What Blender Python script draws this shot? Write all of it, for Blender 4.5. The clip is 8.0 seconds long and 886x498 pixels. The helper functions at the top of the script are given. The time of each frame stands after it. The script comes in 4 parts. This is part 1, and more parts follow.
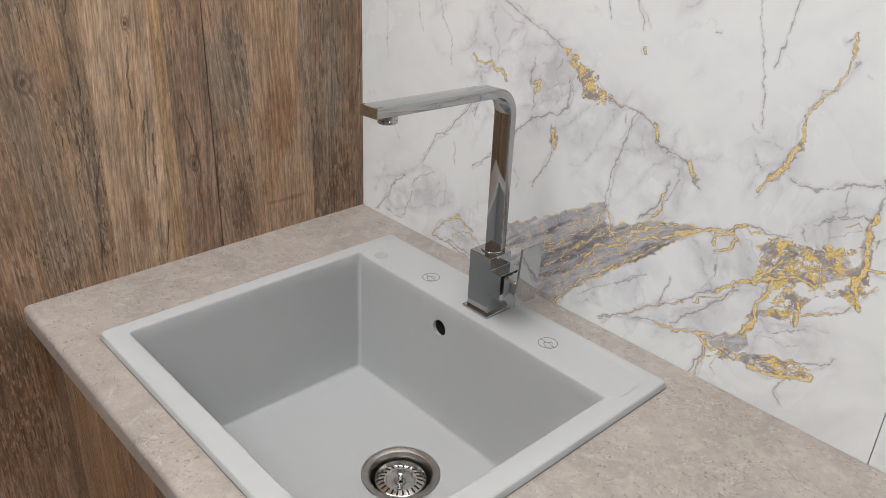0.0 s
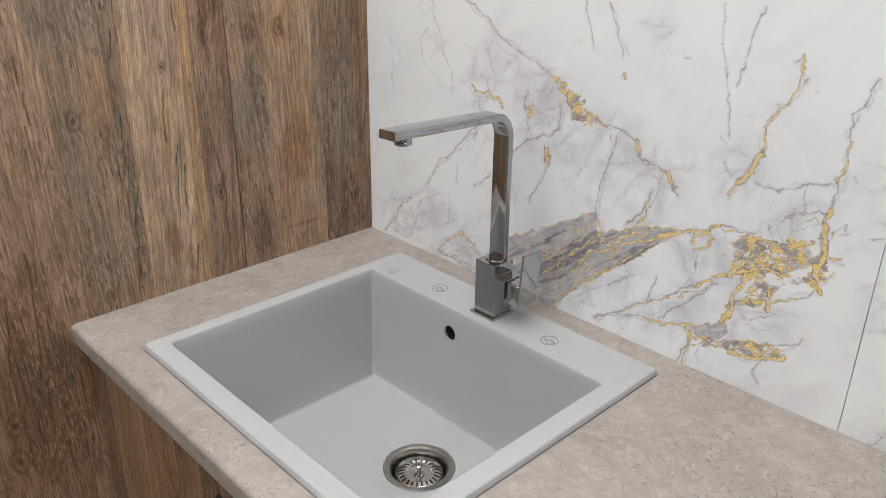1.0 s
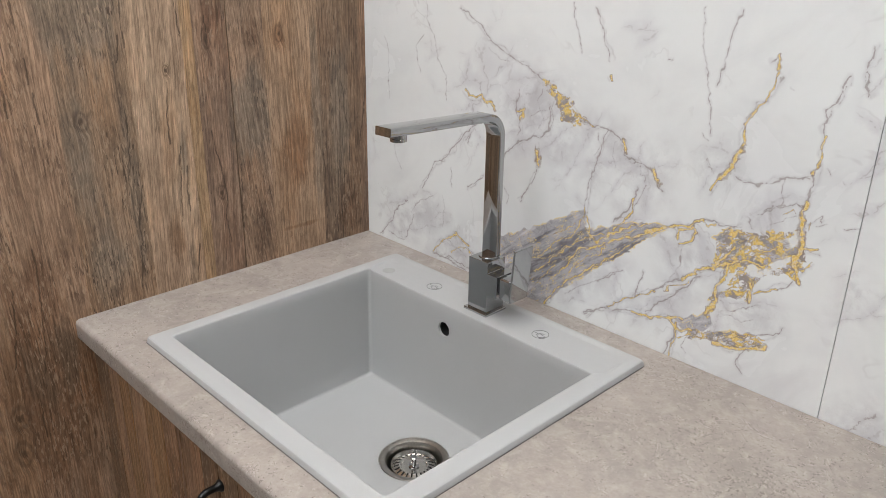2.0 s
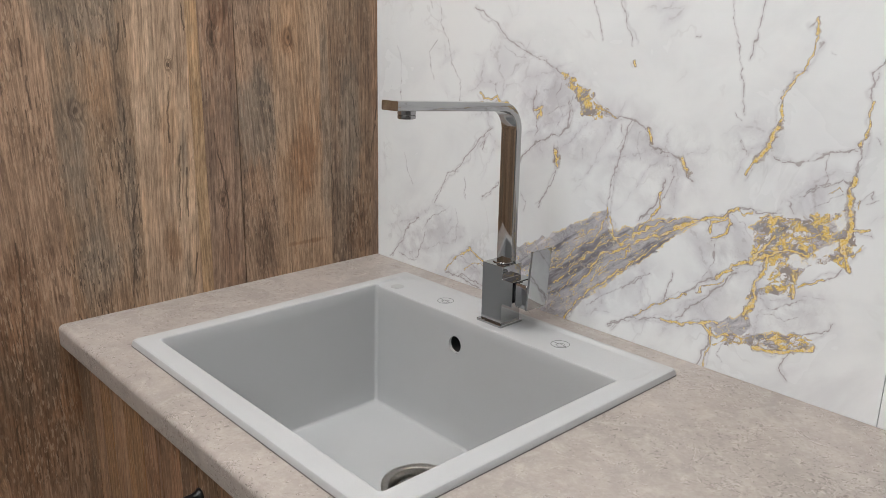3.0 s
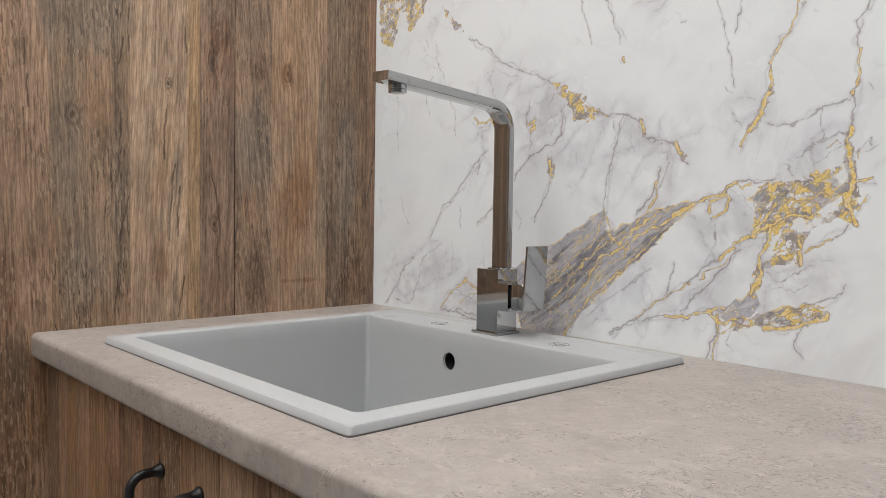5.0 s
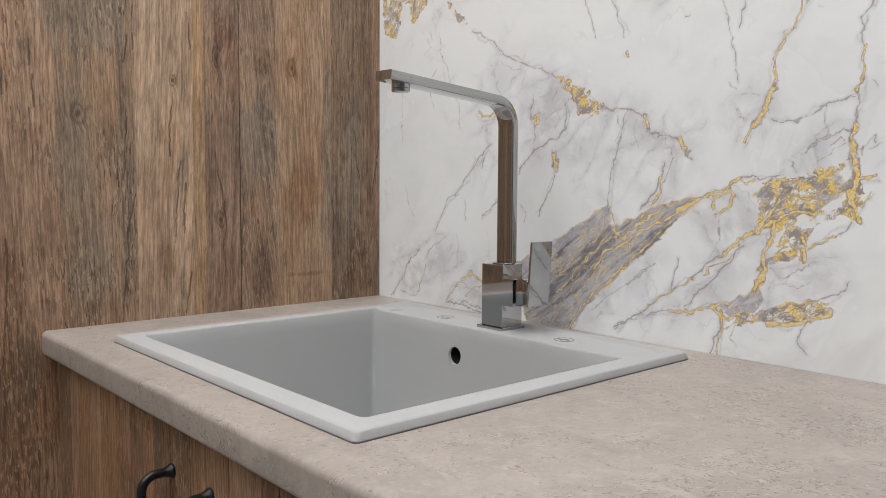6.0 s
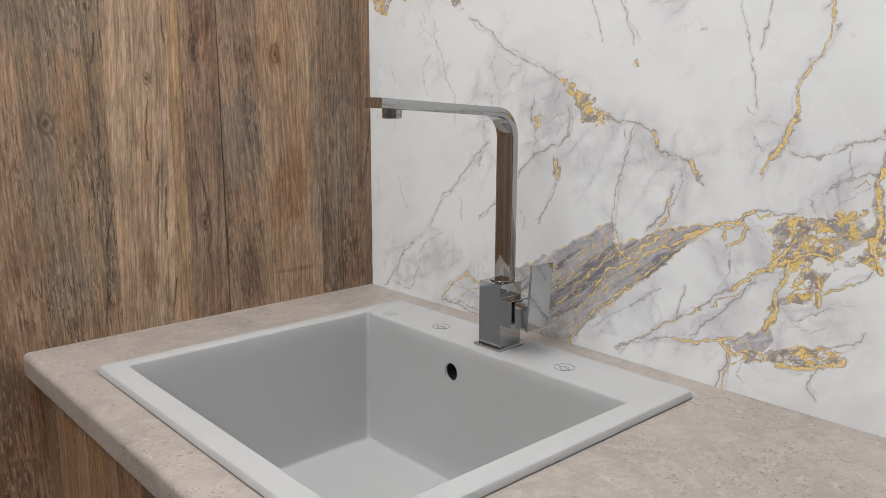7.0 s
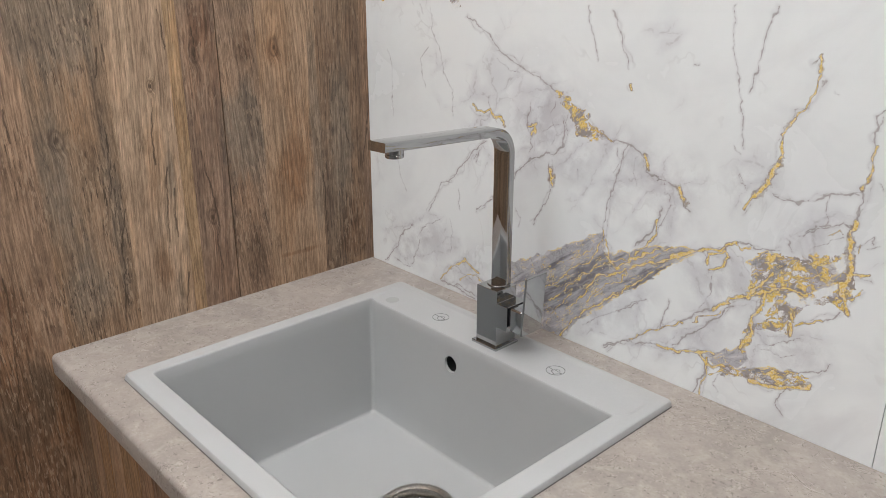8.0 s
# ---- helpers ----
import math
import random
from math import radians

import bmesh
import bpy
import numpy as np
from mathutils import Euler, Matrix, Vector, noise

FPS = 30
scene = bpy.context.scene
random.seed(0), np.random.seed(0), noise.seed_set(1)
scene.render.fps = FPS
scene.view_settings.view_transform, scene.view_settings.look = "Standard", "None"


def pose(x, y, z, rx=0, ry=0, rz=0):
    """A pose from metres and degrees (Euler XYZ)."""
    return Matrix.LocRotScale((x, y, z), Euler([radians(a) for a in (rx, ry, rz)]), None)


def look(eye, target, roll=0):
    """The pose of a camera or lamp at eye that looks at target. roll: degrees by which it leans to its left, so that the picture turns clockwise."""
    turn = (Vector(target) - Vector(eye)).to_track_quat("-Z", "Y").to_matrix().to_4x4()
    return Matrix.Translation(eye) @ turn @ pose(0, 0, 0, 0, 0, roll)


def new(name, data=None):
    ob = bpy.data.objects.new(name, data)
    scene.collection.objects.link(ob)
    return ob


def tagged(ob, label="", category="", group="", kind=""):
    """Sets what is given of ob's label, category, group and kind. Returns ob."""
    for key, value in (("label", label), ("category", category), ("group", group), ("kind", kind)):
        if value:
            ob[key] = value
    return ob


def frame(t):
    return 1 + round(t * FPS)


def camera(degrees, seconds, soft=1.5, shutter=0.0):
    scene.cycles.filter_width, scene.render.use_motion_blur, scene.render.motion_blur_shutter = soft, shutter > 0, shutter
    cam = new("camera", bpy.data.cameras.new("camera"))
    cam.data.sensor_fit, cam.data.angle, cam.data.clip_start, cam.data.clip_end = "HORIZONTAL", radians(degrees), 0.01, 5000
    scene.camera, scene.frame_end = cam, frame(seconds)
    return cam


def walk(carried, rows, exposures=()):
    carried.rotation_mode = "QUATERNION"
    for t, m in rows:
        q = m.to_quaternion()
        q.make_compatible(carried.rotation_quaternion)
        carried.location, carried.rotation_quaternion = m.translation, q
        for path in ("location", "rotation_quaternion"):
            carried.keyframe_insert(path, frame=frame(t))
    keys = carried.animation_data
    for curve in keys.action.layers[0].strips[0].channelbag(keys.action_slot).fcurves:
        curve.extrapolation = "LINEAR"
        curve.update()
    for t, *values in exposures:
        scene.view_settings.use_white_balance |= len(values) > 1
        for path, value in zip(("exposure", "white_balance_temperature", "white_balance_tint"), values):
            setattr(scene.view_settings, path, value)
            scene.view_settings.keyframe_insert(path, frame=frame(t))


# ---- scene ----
cam = camera(58.5, 8.0, soft=0.75)
PATH = [
    (0, (1.099, -0.84, 1.495), (-0.194, 0.401, 0.607), 2.4),
    (0.5, (1.155, -0.882, 1.502), (-0.166, 0.37, 0.672), 1.8),
    (1, (1.171, -0.946, 1.51), (-0.135, 0.338, 0.709), 0.8),
    (2.5, (1.222, -0.979, 1.449), (-0.125, 0.333, 0.768), 1.1),
    (3, (1.19, -0.939, 1.34), (-0.214, 0.378, 0.796), 1.0),
    (3.5, (1.158, -0.911, 1.214), (-0.278, 0.431, 0.841), 1.4),
    (4, (1.171, -0.909, 1.116), (-0.28, 0.453, 0.907), 1.6),
    (4.5, (1.2, -0.922, 1.086), (-0.269, 0.432, 0.982), 1.2),
    (6, (1.216, -0.925, 1.111), (-0.268, 0.407, 0.956), 0.4),
    (6.5, (1.18, -0.899, 1.163), (-0.288, 0.434, 0.9), 0.3),
    (7, (1.159, -0.877, 1.262), (-0.289, 0.444, 0.865), 0.2),
    (7.5, (1.155, -0.875, 1.354), (-0.258, 0.427, 0.8), 0.1),
    (8, (1.159, -0.89, 1.452), (-0.216, 0.388, 0.763), -0.0),
]
walk(cam, [(t, look(eye, target, roll)) for t, eye, target, roll in PATH], exposures=[(0.0, 0.0), (6.5, 0.0), (8.0, -0.05)])

# ---- light: a showroom kitchen corner under square ceiling panels ----
LIGHT = 11.3
world = bpy.data.worlds.new("world")
scene.world = world
world.use_nodes = True
world.node_tree.nodes["Background"].inputs[0].default_value = (0.8, 0.9, 1.0, 1)
world.node_tree.nodes["Background"].inputs[1].default_value = 0.05

# the stone wall, worktop, sink and cabinets stand a third of a degree off square to the wooden wall
ROT = pose(0, 0, 0, 0, 0, -0.34)


# ---- node helpers ----
class Nodes:
    def __init__(self, name, rough=0.5, metal=0.0, spec=0.5):
        self.mat = bpy.data.materials.new(name)
        self.mat.use_nodes = True
        self.tree = self.mat.node_tree
        self.bsdf = self.tree.nodes["Principled BSDF"]
        self.bsdf.inputs["Roughness"].default_value = rough
        self.bsdf.inputs["Metallic"].default_value = metal
        self.bsdf.inputs["Specular IOR Level"].default_value = spec

    def add(self, kind):
        return self.tree.nodes.new(kind)

    def put(self, socket, value):
        if isinstance(value, bpy.types.NodeSocket):
            self.tree.links.new(value, socket)
        elif isinstance(value, tuple) and len(value) == 3 and socket.type == "RGBA":
            socket.default_value = (*value, 1)
        else:
            socket.default_value = value

    def coords(self):
        return self.add("ShaderNodeTexCoord").outputs["Object"]

    def math(self, op, a, b=0.0, c=0.0, clamp=False):
        n = self.add("ShaderNodeMath")
        n.operation, n.use_clamp = op, clamp
        for i, v in enumerate((a, b, c)):
            self.put(n.inputs[i], v)
        return n.outputs[0]

    def vec(self, op, a, b):
        n = self.add("ShaderNodeVectorMath")
        n.operation = op
        self.put(n.inputs[0], a)
        self.put(n.inputs[1], b)
        return n.outputs[0]

    def noise(self, vector, scale, detail=3.0, rough=0.55, distortion=0.0, colour=False):
        n = self.add("ShaderNodeTexNoise")
        self.put(n.inputs["Vector"], vector)
        for key, v in (("Scale", scale), ("Detail", detail), ("Roughness", rough), ("Distortion", distortion)):
            n.inputs[key].default_value = v
        return n.outputs["Color" if colour else "Fac"]

    def voronoi(self, vector, scale, feature="DISTANCE_TO_EDGE", out="Distance"):
        n = self.add("ShaderNodeTexVoronoi")
        n.feature = feature
        self.put(n.inputs["Vector"], vector)
        n.inputs["Scale"].default_value = scale
        return n.outputs[out]

    def step(self, value, lo, hi):
        n = self.add("ShaderNodeMapRange")
        n.interpolation_type = "SMOOTHSTEP"
        self.put(n.inputs["Value"], value)
        n.inputs["From Min"].default_value, n.inputs["From Max"].default_value = lo, hi
        return n.outputs[0]

    def mix(self, fac, a, b, blend="MIX"):
        n = self.add("ShaderNodeMix")
        n.data_type, n.blend_type = "RGBA", blend
        self.put(n.inputs[0], fac)
        self.put(n.inputs[6], a)
        self.put(n.inputs[7], b)
        return n.outputs[2]

    def bump(self, height, strength, distance):
        n = self.add("ShaderNodeBump")
        n.inputs["Strength"].default_value, n.inputs["Distance"].default_value = strength, distance
        self.put(n.inputs["Height"], height)
        self.put(self.bsdf.inputs["Normal"], n.outputs[0])

    def colour(self, value):
        self.put(self.bsdf.inputs["Base Color"], value)
        return self

    def rough(self, value):
        self.put(self.bsdf.inputs["Roughness"], value)


# ---- materials ----
def wood(name, light, mid, dark, seed, streak=0.5, lean=0.0, rough_cut=0.5, grey=(0.242, 0.192, 0.146)):
    """Printed old-oak decor with its grain upright; lean: how far the grain slants, rough_cut: how much the saw has torn it."""
    m = Nodes(name, 0.55, 0, 0.30)
    sep = m.add("ShaderNodeSeparateXYZ")
    m.put(sep.inputs[0], m.coords())
    across = m.math("ADD", sep.outputs[0], sep.outputs[1])
    up = sep.outputs[2]
    att = m.add("ShaderNodeAttribute")
    att.attribute_name = "grain"
    mark = m.add("ShaderNodeSeparateColor")
    m.put(mark.inputs[0], att.outputs["Color"])

    def field(x, a, b, z, detail=4.0, rough=0.6, distortion=0.0):
        c = m.add("ShaderNodeCombineXYZ")
        m.put(c.inputs[0], m.math("MULTIPLY", x, a))
        m.put(c.inputs[1], m.math("MULTIPLY", up, b))
        c.inputs[2].default_value = seed * 7.31 + z
        return m.noise(c.outputs[0], 1.0, detail, rough, distortion)

    # the grain wanders, slants, and bends round a knot
    sway = m.math("MULTIPLY", m.math("SUBTRACT", field(across, 7, 2.0, 0.6, 2), 0.5), 0.026)
    tilt = m.math("MULTIPLY", m.math("MULTIPLY", m.math("SUBTRACT", up, 1.1), lean), m.math("ADD", 0.5, field(across, 3, 2.0, 1.9, 1)))
    bent = m.math("ADD", m.math("ADD", across, m.math("ADD", sway, tilt)), m.math("MULTIPLY", mark.outputs[1], 0.008))

    def scaled(value, lo, hi, a, b):
        """Maps the span lo to hi of a field onto the factor a to b."""
        return m.math("ADD", a, m.math("MULTIPLY", m.step(value, lo, hi), b - a))

    def times(tone, factor):
        c = m.add("ShaderNodeCombineXYZ")
        for k in range(3):
            m.put(c.inputs[k], factor)
        return m.mix(1.0, tone, c.outputs[0], "MULTIPLY")

    blotch = field(bent, 24, 4.5, 0.2, 4, 0.6)
    rings = field(bent, 70, 2.2, 3.1, 5, 0.64, 0.2)
    lines = field(bent, 330, 8.0, 5.7, 4, 0.64, 0.15)
    fibre = field(bent, 560, 44, 8.3, 3, 0.6)
    tears = field(bent, 300, 34, 12.4, 3, 0.6, 0.25)
    glints = field(bent, 330, 62, 15.0, 2, 0.55, 0.25)
    dirt = field(bent, 30, 13, 21.0, 5, 0.66)
    zone = m.math("ADD", 0.25 + 0.3 * rough_cut, m.math("MULTIPLY", m.step(field(across, 16, 7, 30.0, 3), 0.44, 0.62), 0.9 * rough_cut))
    tone = m.mix(m.step(blotch, 0.36, 0.64), mid, light)
    tone = m.mix(m.math("MULTIPLY", m.step(field(bent, 15, 4.0, 25.0, 3), 0.46, 0.64), 0.55), tone, m.mix(1.0, tone, (1.04, 0.90, 0.76), "MULTIPLY"))
    # bleached grey and burnt brown patches with worn borders
    ragged = m.math("MULTIPLY", m.math("SUBTRACT", m.math("ADD", rings, dirt), 1.0), 1.6)
    worn = m.step(m.math("ADD", mark.outputs[2], m.math("MULTIPLY", ragged, m.step(mark.outputs[2], 0.0, 0.3))), 0.15, 0.85)
    tone = m.mix(m.math("MULTIPLY", worn, 0.80), tone, grey)
    burnt = m.step(m.math("ADD", att.outputs["Alpha"], m.math("MULTIPLY", ragged, m.step(att.outputs["Alpha"], 0.0, 0.3))), 0.10, 0.90)
    tone = m.mix(m.math("MULTIPLY", burnt, 0.85), tone, m.mix(1.0, tone, (0.64, 0.53, 0.45), "MULTIPLY"))
    # broad dark year rings, fine lines, fibres
    tone = m.mix(m.math("MULTIPLY", m.step(rings, 0.50, 0.70), streak), tone, m.mix(0.25, dark, mid))
    tone = m.mix(m.math("MULTIPLY", m.step(dirt, 0.52, 0.72), 0.42), tone, dark)
    tone = times(tone, scaled(lines, 0.34, 0.66, 1.30, 0.72))
    tone = times(tone, scaled(fibre, 0.34, 0.66, 1.22, 0.80))
    tone = m.mix(m.math("MULTIPLY", m.math("MULTIPLY", m.step(tears, 0.55, 0.64), 0.58), zone), tone, m.mix(0.4, dark, (0.03, 0.021, 0.014)))
    tone = m.mix(m.math("MULTIPLY", m.math("MULTIPLY", m.step(glints, 0.55, 0.64), 0.50), zone), tone, m.mix(0.45, light, (0.60, 0.46, 0.33)))
    # knots with rings of their own, and open splits
    swirl = m.math("MULTIPLY", m.math("ADD", m.math("SINE", m.math("ADD", m.math("MULTIPLY", mark.outputs[1], 15.0), m.math("MULTIPLY", dirt, 16.0))), 1.0), 0.5)
    eye = m.math("MULTIPLY", m.step(mark.outputs[1], 0.05, 0.55), scaled(swirl, 0.1, 0.9, 0.12, 0.50))
    tone = m.mix(eye, tone, m.mix(0.6, dark, (0.05, 0.03, 0.02)))
    heart = m.step(m.math("ADD", mark.outputs[1], m.math("MULTIPLY", m.math("SUBTRACT", tears, 0.5), 0.9)), 0.70, 0.95)
    tone = m.mix(m.math("MULTIPLY", heart, 0.6), tone, (0.045, 0.03, 0.02))
    torn = m.math("ADD", mark.outputs[0], m.math("MULTIPLY", m.math("SUBTRACT", field(bent, 150, 26, 33.0, 4, 0.65), 0.52), 2.0))
    tone = m.mix(m.math("MULTIPLY", m.step(torn, -0.5, 0.6), 0.30), tone, dark)
    split = m.math("MULTIPLY", m.step(torn, 0.20, 0.70), m.step(mark.outputs[0], 0.05, 0.5))
    tone = m.mix(m.math("MULTIPLY", split, 0.62), tone, (0.036, 0.025, 0.018))
    m.colour(tone)
    m.rough(m.math("ADD", 0.45, m.math("MULTIPLY", lines, 0.25)))
    m.bump(m.math("SUBTRACT", m.math("MULTIPLY", m.math("ADD", lines, tears), -0.5), split), 0.35, 0.0006)
    return m.mat


# tones of the planks: light, mid, dark (linear)
WARM = wood("warm_oak_decor", (0.416, 0.275, 0.183), (0.297, 0.191, 0.126), (0.091, 0.055, 0.033), 1.0, 0.45, 0.02, 0.7)
GREY = wood("grey_oak_decor", (0.340, 0.227, 0.147), (0.251, 0.171, 0.113), (0.081, 0.054, 0.036), 2.0, 0.50, 0.03, 1.0)
TAN = wood("tan_oak_decor", (0.492, 0.352, 0.242), (0.375, 0.259, 0.176), (0.122, 0.077, 0.047), 3.0, 0.40, -0.04, 0.25)
HONEY = wood("honey_oak_decor", (0.419, 0.278, 0.161), (0.329, 0.217, 0.123), (0.119, 0.075, 0.043), 4.0, 0.35, 0.0, 0.3)
UMBER = wood("umber_oak_decor", (0.334, 0.225, 0.158), (0.248, 0.162, 0.113), (0.074, 0.048, 0.034), 5.0, 0.50, -0.02, 0.5)
SMOKE = wood("smoke_oak_decor", (0.353, 0.238, 0.161), (0.248, 0.166, 0.114), (0.064, 0.043, 0.030), 6.0, 0.60, 0.07, 0.7)
RUSSET = wood("russet_oak_decor", (0.417, 0.284, 0.186), (0.316, 0.209, 0.134), (0.111, 0.068, 0.042), 7.0, 0.35, 0.03, 0.4)
ASH = wood("ash_oak_decor", (0.286, 0.198, 0.135), (0.200, 0.139, 0.097), (0.058, 0.040, 0.029), 8.0, 0.55, 0.0, 0.7)


def marble():
    m = Nodes("white_marble_gold_veins", 0.24, 0, 0.4)
    p = m.coords()
    att = m.add("ShaderNodeAttribute")
    att.attribute_name = "veins"
    sep = m.add("ShaderNodeSeparateColor")
    m.put(sep.inputs[0], att.outputs["Color"])
    gold_f, grey_f, crush_f = sep.outputs[0], sep.outputs[1], sep.outputs[2]
    slate_f = att.outputs["Alpha"]
    att2 = m.add("ShaderNodeAttribute")
    att2.attribute_name = "clouds"
    haze_f = att2.outputs["Fac"]
    turned = m.add("ShaderNodeMapping")
    turned.inputs["Rotation"].default_value = (0, radians(38), 0)
    m.put(turned.inputs[0], p)
    along = turned.outputs[0]

    def off(value):
        return m.math("SUBTRACT", value, 0.5)

    def thread(value, level, lo, hi):
        """A thin line where the field crosses the level."""
        return m.math("SUBTRACT", 1.0, m.step(m.math("ABSOLUTE", m.math("SUBTRACT", value, level)), lo, hi))

    n_fine = m.noise(p, 420, 3, 0.6)
    n_mid = m.noise(p, 90, 4, 0.6)
    n_big = m.noise(p, 7, 4, 0.6, 0.6)
    white = m.mix(m.step(n_big, 0.40, 0.72), (0.815, 0.838, 0.846), (0.755, 0.775, 0.79))
    # pale slanting smoke and a few faint veins that run with it
    drift = m.vec("MULTIPLY", along, (4.0, 1.0, 9.0))
    smoke = m.math("MULTIPLY", m.step(m.noise(drift, 1.0, 5, 0.58, 0.7), 0.50, 0.74), m.step(m.noise(p, 3.1, 2), 0.42, 0.62))
    white = m.mix(m.math("MULTIPLY", smoke, 0.34), white, (0.54, 0.53, 0.56))
    ghost = m.math("MULTIPLY", thread(m.noise(p, 4.2, 5, 0.6, 0.4), 0.5, 0.0, 0.010), m.step(m.noise(p, 9, 2), 0.50, 0.66))
    white = m.mix(m.math("MULTIPLY", ghost, 0.22), white, (0.42, 0.40, 0.41))
    # lilac seams between large clear cells
    loose = m.vec("ADD", along, m.vec("MULTIPLY", m.vec("SUBTRACT", m.noise(p, 16, 4, 0.62, 0.0, True), (0.5, 0.5, 0.5)), (0.055, 0.0, 0.055)))
    cells = m.voronoi(m.vec("MULTIPLY", loose, (0.75, 0.0, 1.3)), 13)
    seam_zone = m.math("MAXIMUM", m.math("MULTIPLY", m.step(haze_f, 0.0, 0.5), 0.8), m.step(m.noise(p, 4.5, 2), 0.52, 0.66))
    white = m.mix(m.math("MULTIPLY", m.math("MULTIPLY", m.math("SUBTRACT", 1.0, m.step(cells, 0.0, 0.14)), seam_zone), 0.42), white, (0.55, 0.535, 0.585))
    white = m.mix(m.math("MULTIPLY", m.math("MULTIPLY", m.math("SUBTRACT", 1.0, m.step(cells, 0.004, 0.022)), m.math("MULTIPLY", seam_zone, m.step(n_mid, 0.44, 0.56))), 0.45), white, (0.40, 0.375, 0.385))
    # soft grey clouds beside the veins, with a faint web in them
    haze = m.math("MULTIPLY", haze_f, m.step(m.noise(along, 22, 5, 0.62, 0.3), 0.34, 0.64))
    white = m.mix(m.math("MULTIPLY", haze, 0.66), white, (0.47, 0.455, 0.49))
    web = m.math("MULTIPLY", thread(m.noise(p, 40, 4, 0.6, 0.9), 0.5, 0.006, 0.026), m.math("MULTIPLY", m.step(haze_f, 0.15, 0.7), m.step(n_mid, 0.42, 0.58)))
    white = m.mix(m.math("MULTIPLY", web, 0.14), white, (0.36, 0.33, 0.33))
    # slate: slanting layers, pale and dark, with gold threads and crumbs between them
    layers = m.noise(m.vec("MULTIPLY", along, (6.0, 1.0, 34.0)), 1.0, 4, 0.6, 0.35)
    streaks = m.noise(m.vec("MULTIPLY", along, (16.0, 1.0, 120.0)), 1.0, 4, 0.6, 0.3)
    edge = m.math("ADD", slate_f, m.math("MULTIPLY", off(m.noise(m.vec("MULTIPLY", along, (40.0, 1.0, 150.0)), 1.0, 4, 0.62)), 0.6))
    both = m.math("ADD", m.math("MULTIPLY", layers, 0.62), m.math("MULTIPLY", streaks, 0.38))
    slate_col = m.mix(m.step(both, 0.41, 0.53), (0.205, 0.198, 0.218), (0.47, 0.462, 0.495))
    slate_col = m.mix(m.math("MULTIPLY", m.step(both, 0.54, 0.63), 0.85), slate_col, (0.70, 0.69, 0.71))
    slate_col = m.mix(m.math("MULTIPLY", thread(m.noise(along, 60, 3, 0.6, 0.8), 0.5, 0.006, 0.03), 0.35), slate_col, (0.16, 0.145, 0.15))
    col = m.mix(m.step(edge, 0.32, 0.52), white, slate_col)
    gold = m.mix(m.step(n_fine, 0.36, 0.62), (0.68, 0.46, 0.09), (0.86, 0.70, 0.34))
    torn = m.noise(m.vec("MULTIPLY", along, (62.0, 1.0, 210.0)), 1.0, 4, 0.6, 0.4)
    inside_slate = m.step(edge, 0.42, 0.60)
    hair = m.math("MULTIPLY", thread(torn, 0.5, 0.006, 0.026), m.step(m.noise(along, 44, 3, 0.6), 0.50, 0.56))
    hair = m.math("MAXIMUM", hair, m.math("MULTIPLY", m.step(m.noise(along, 260, 2, 0.5), 0.60, 0.66), m.step(m.noise(p, 40, 2), 0.52, 0.62)))
    border = m.math("MULTIPLY", thread(edge, 0.42, 0.04, 0.13), m.step(m.noise(along, 30, 3, 0.6), 0.46, 0.56))
    col = m.mix(m.math("MULTIPLY", border, m.step(n_fine, 0.40, 0.55)), col, gold)
    col = m.mix(m.math("MULTIPLY", hair, inside_slate), col, m.mix(m.step(n_mid, 0.40, 0.55), (0.80, 0.72, 0.52), gold))
    # grey veins, feathered and here and there broken off
    g = m.math("ADD", grey_f, m.math("MULTIPLY", off(n_fine), 1.7))
    g = m.math("ADD", g, m.math("MULTIPLY", off(n_mid), 2.0))
    col = m.mix(m.math("MULTIPLY", m.step(grey_f, -3.4, 1.0), 0.36), col, (0.50, 0.485, 0.52))
    col = m.mix(m.math("MULTIPLY", m.step(g, -0.1, 0.7), 0.74), col, m.mix(m.step(n_mid, 0.35, 0.6), (0.215, 0.185, 0.18), (0.36, 0.325, 0.325)))
    # crushed zones: a torn net of gold and brown round chips of white, lilac and grey stone
    shake = m.vec("SUBTRACT", m.noise(p, 70, 3, 0.6, 0.0, True), (0.5, 0.5, 0.5))
    skew = m.vec("MULTIPLY", m.vec("ADD", along, m.vec("MULTIPLY", shake, (0.022, 0.0, 0.022))), (0.72, 0.0, 1.35))
    clump = m.noise(p, 34, 3, 0.6)
    inside = m.step(m.math("ADD", crush_f, m.math("MULTIPLY", off(n_mid), 1.9)), 0.40, 0.54)
    net = m.voronoi(skew, 118)
    chip = m.add("ShaderNodeSeparateColor")
    m.put(chip.inputs[0], m.voronoi(skew, 118, "F1", "Color"))
    small = m.voronoi(skew, 270)
    fill = m.mix(m.step(chip.outputs[0], 0.52, 0.58), (0.78, 0.775, 0.78), (0.56, 0.545, 0.59))
    fill = m.mix(m.step(chip.outputs[0], 0.82, 0.86), fill, (0.40, 0.385, 0.41))
    fill = m.mix(m.math("MULTIPLY", m.math("SUBTRACT", 1.0, m.step(small, 0.02, 0.08)), m.step(n_mid, 0.44, 0.52)), fill, (0.29, 0.25, 0.245))
    wide = m.math("MULTIPLY", m.step(clump, 0.36, 0.64), 0.19)
    rim_net = m.math("SUBTRACT", net, wide)
    fill = m.mix(m.math("SUBTRACT", 1.0, m.step(rim_net, 0.025, 0.07)), fill, (0.34, 0.30, 0.29))
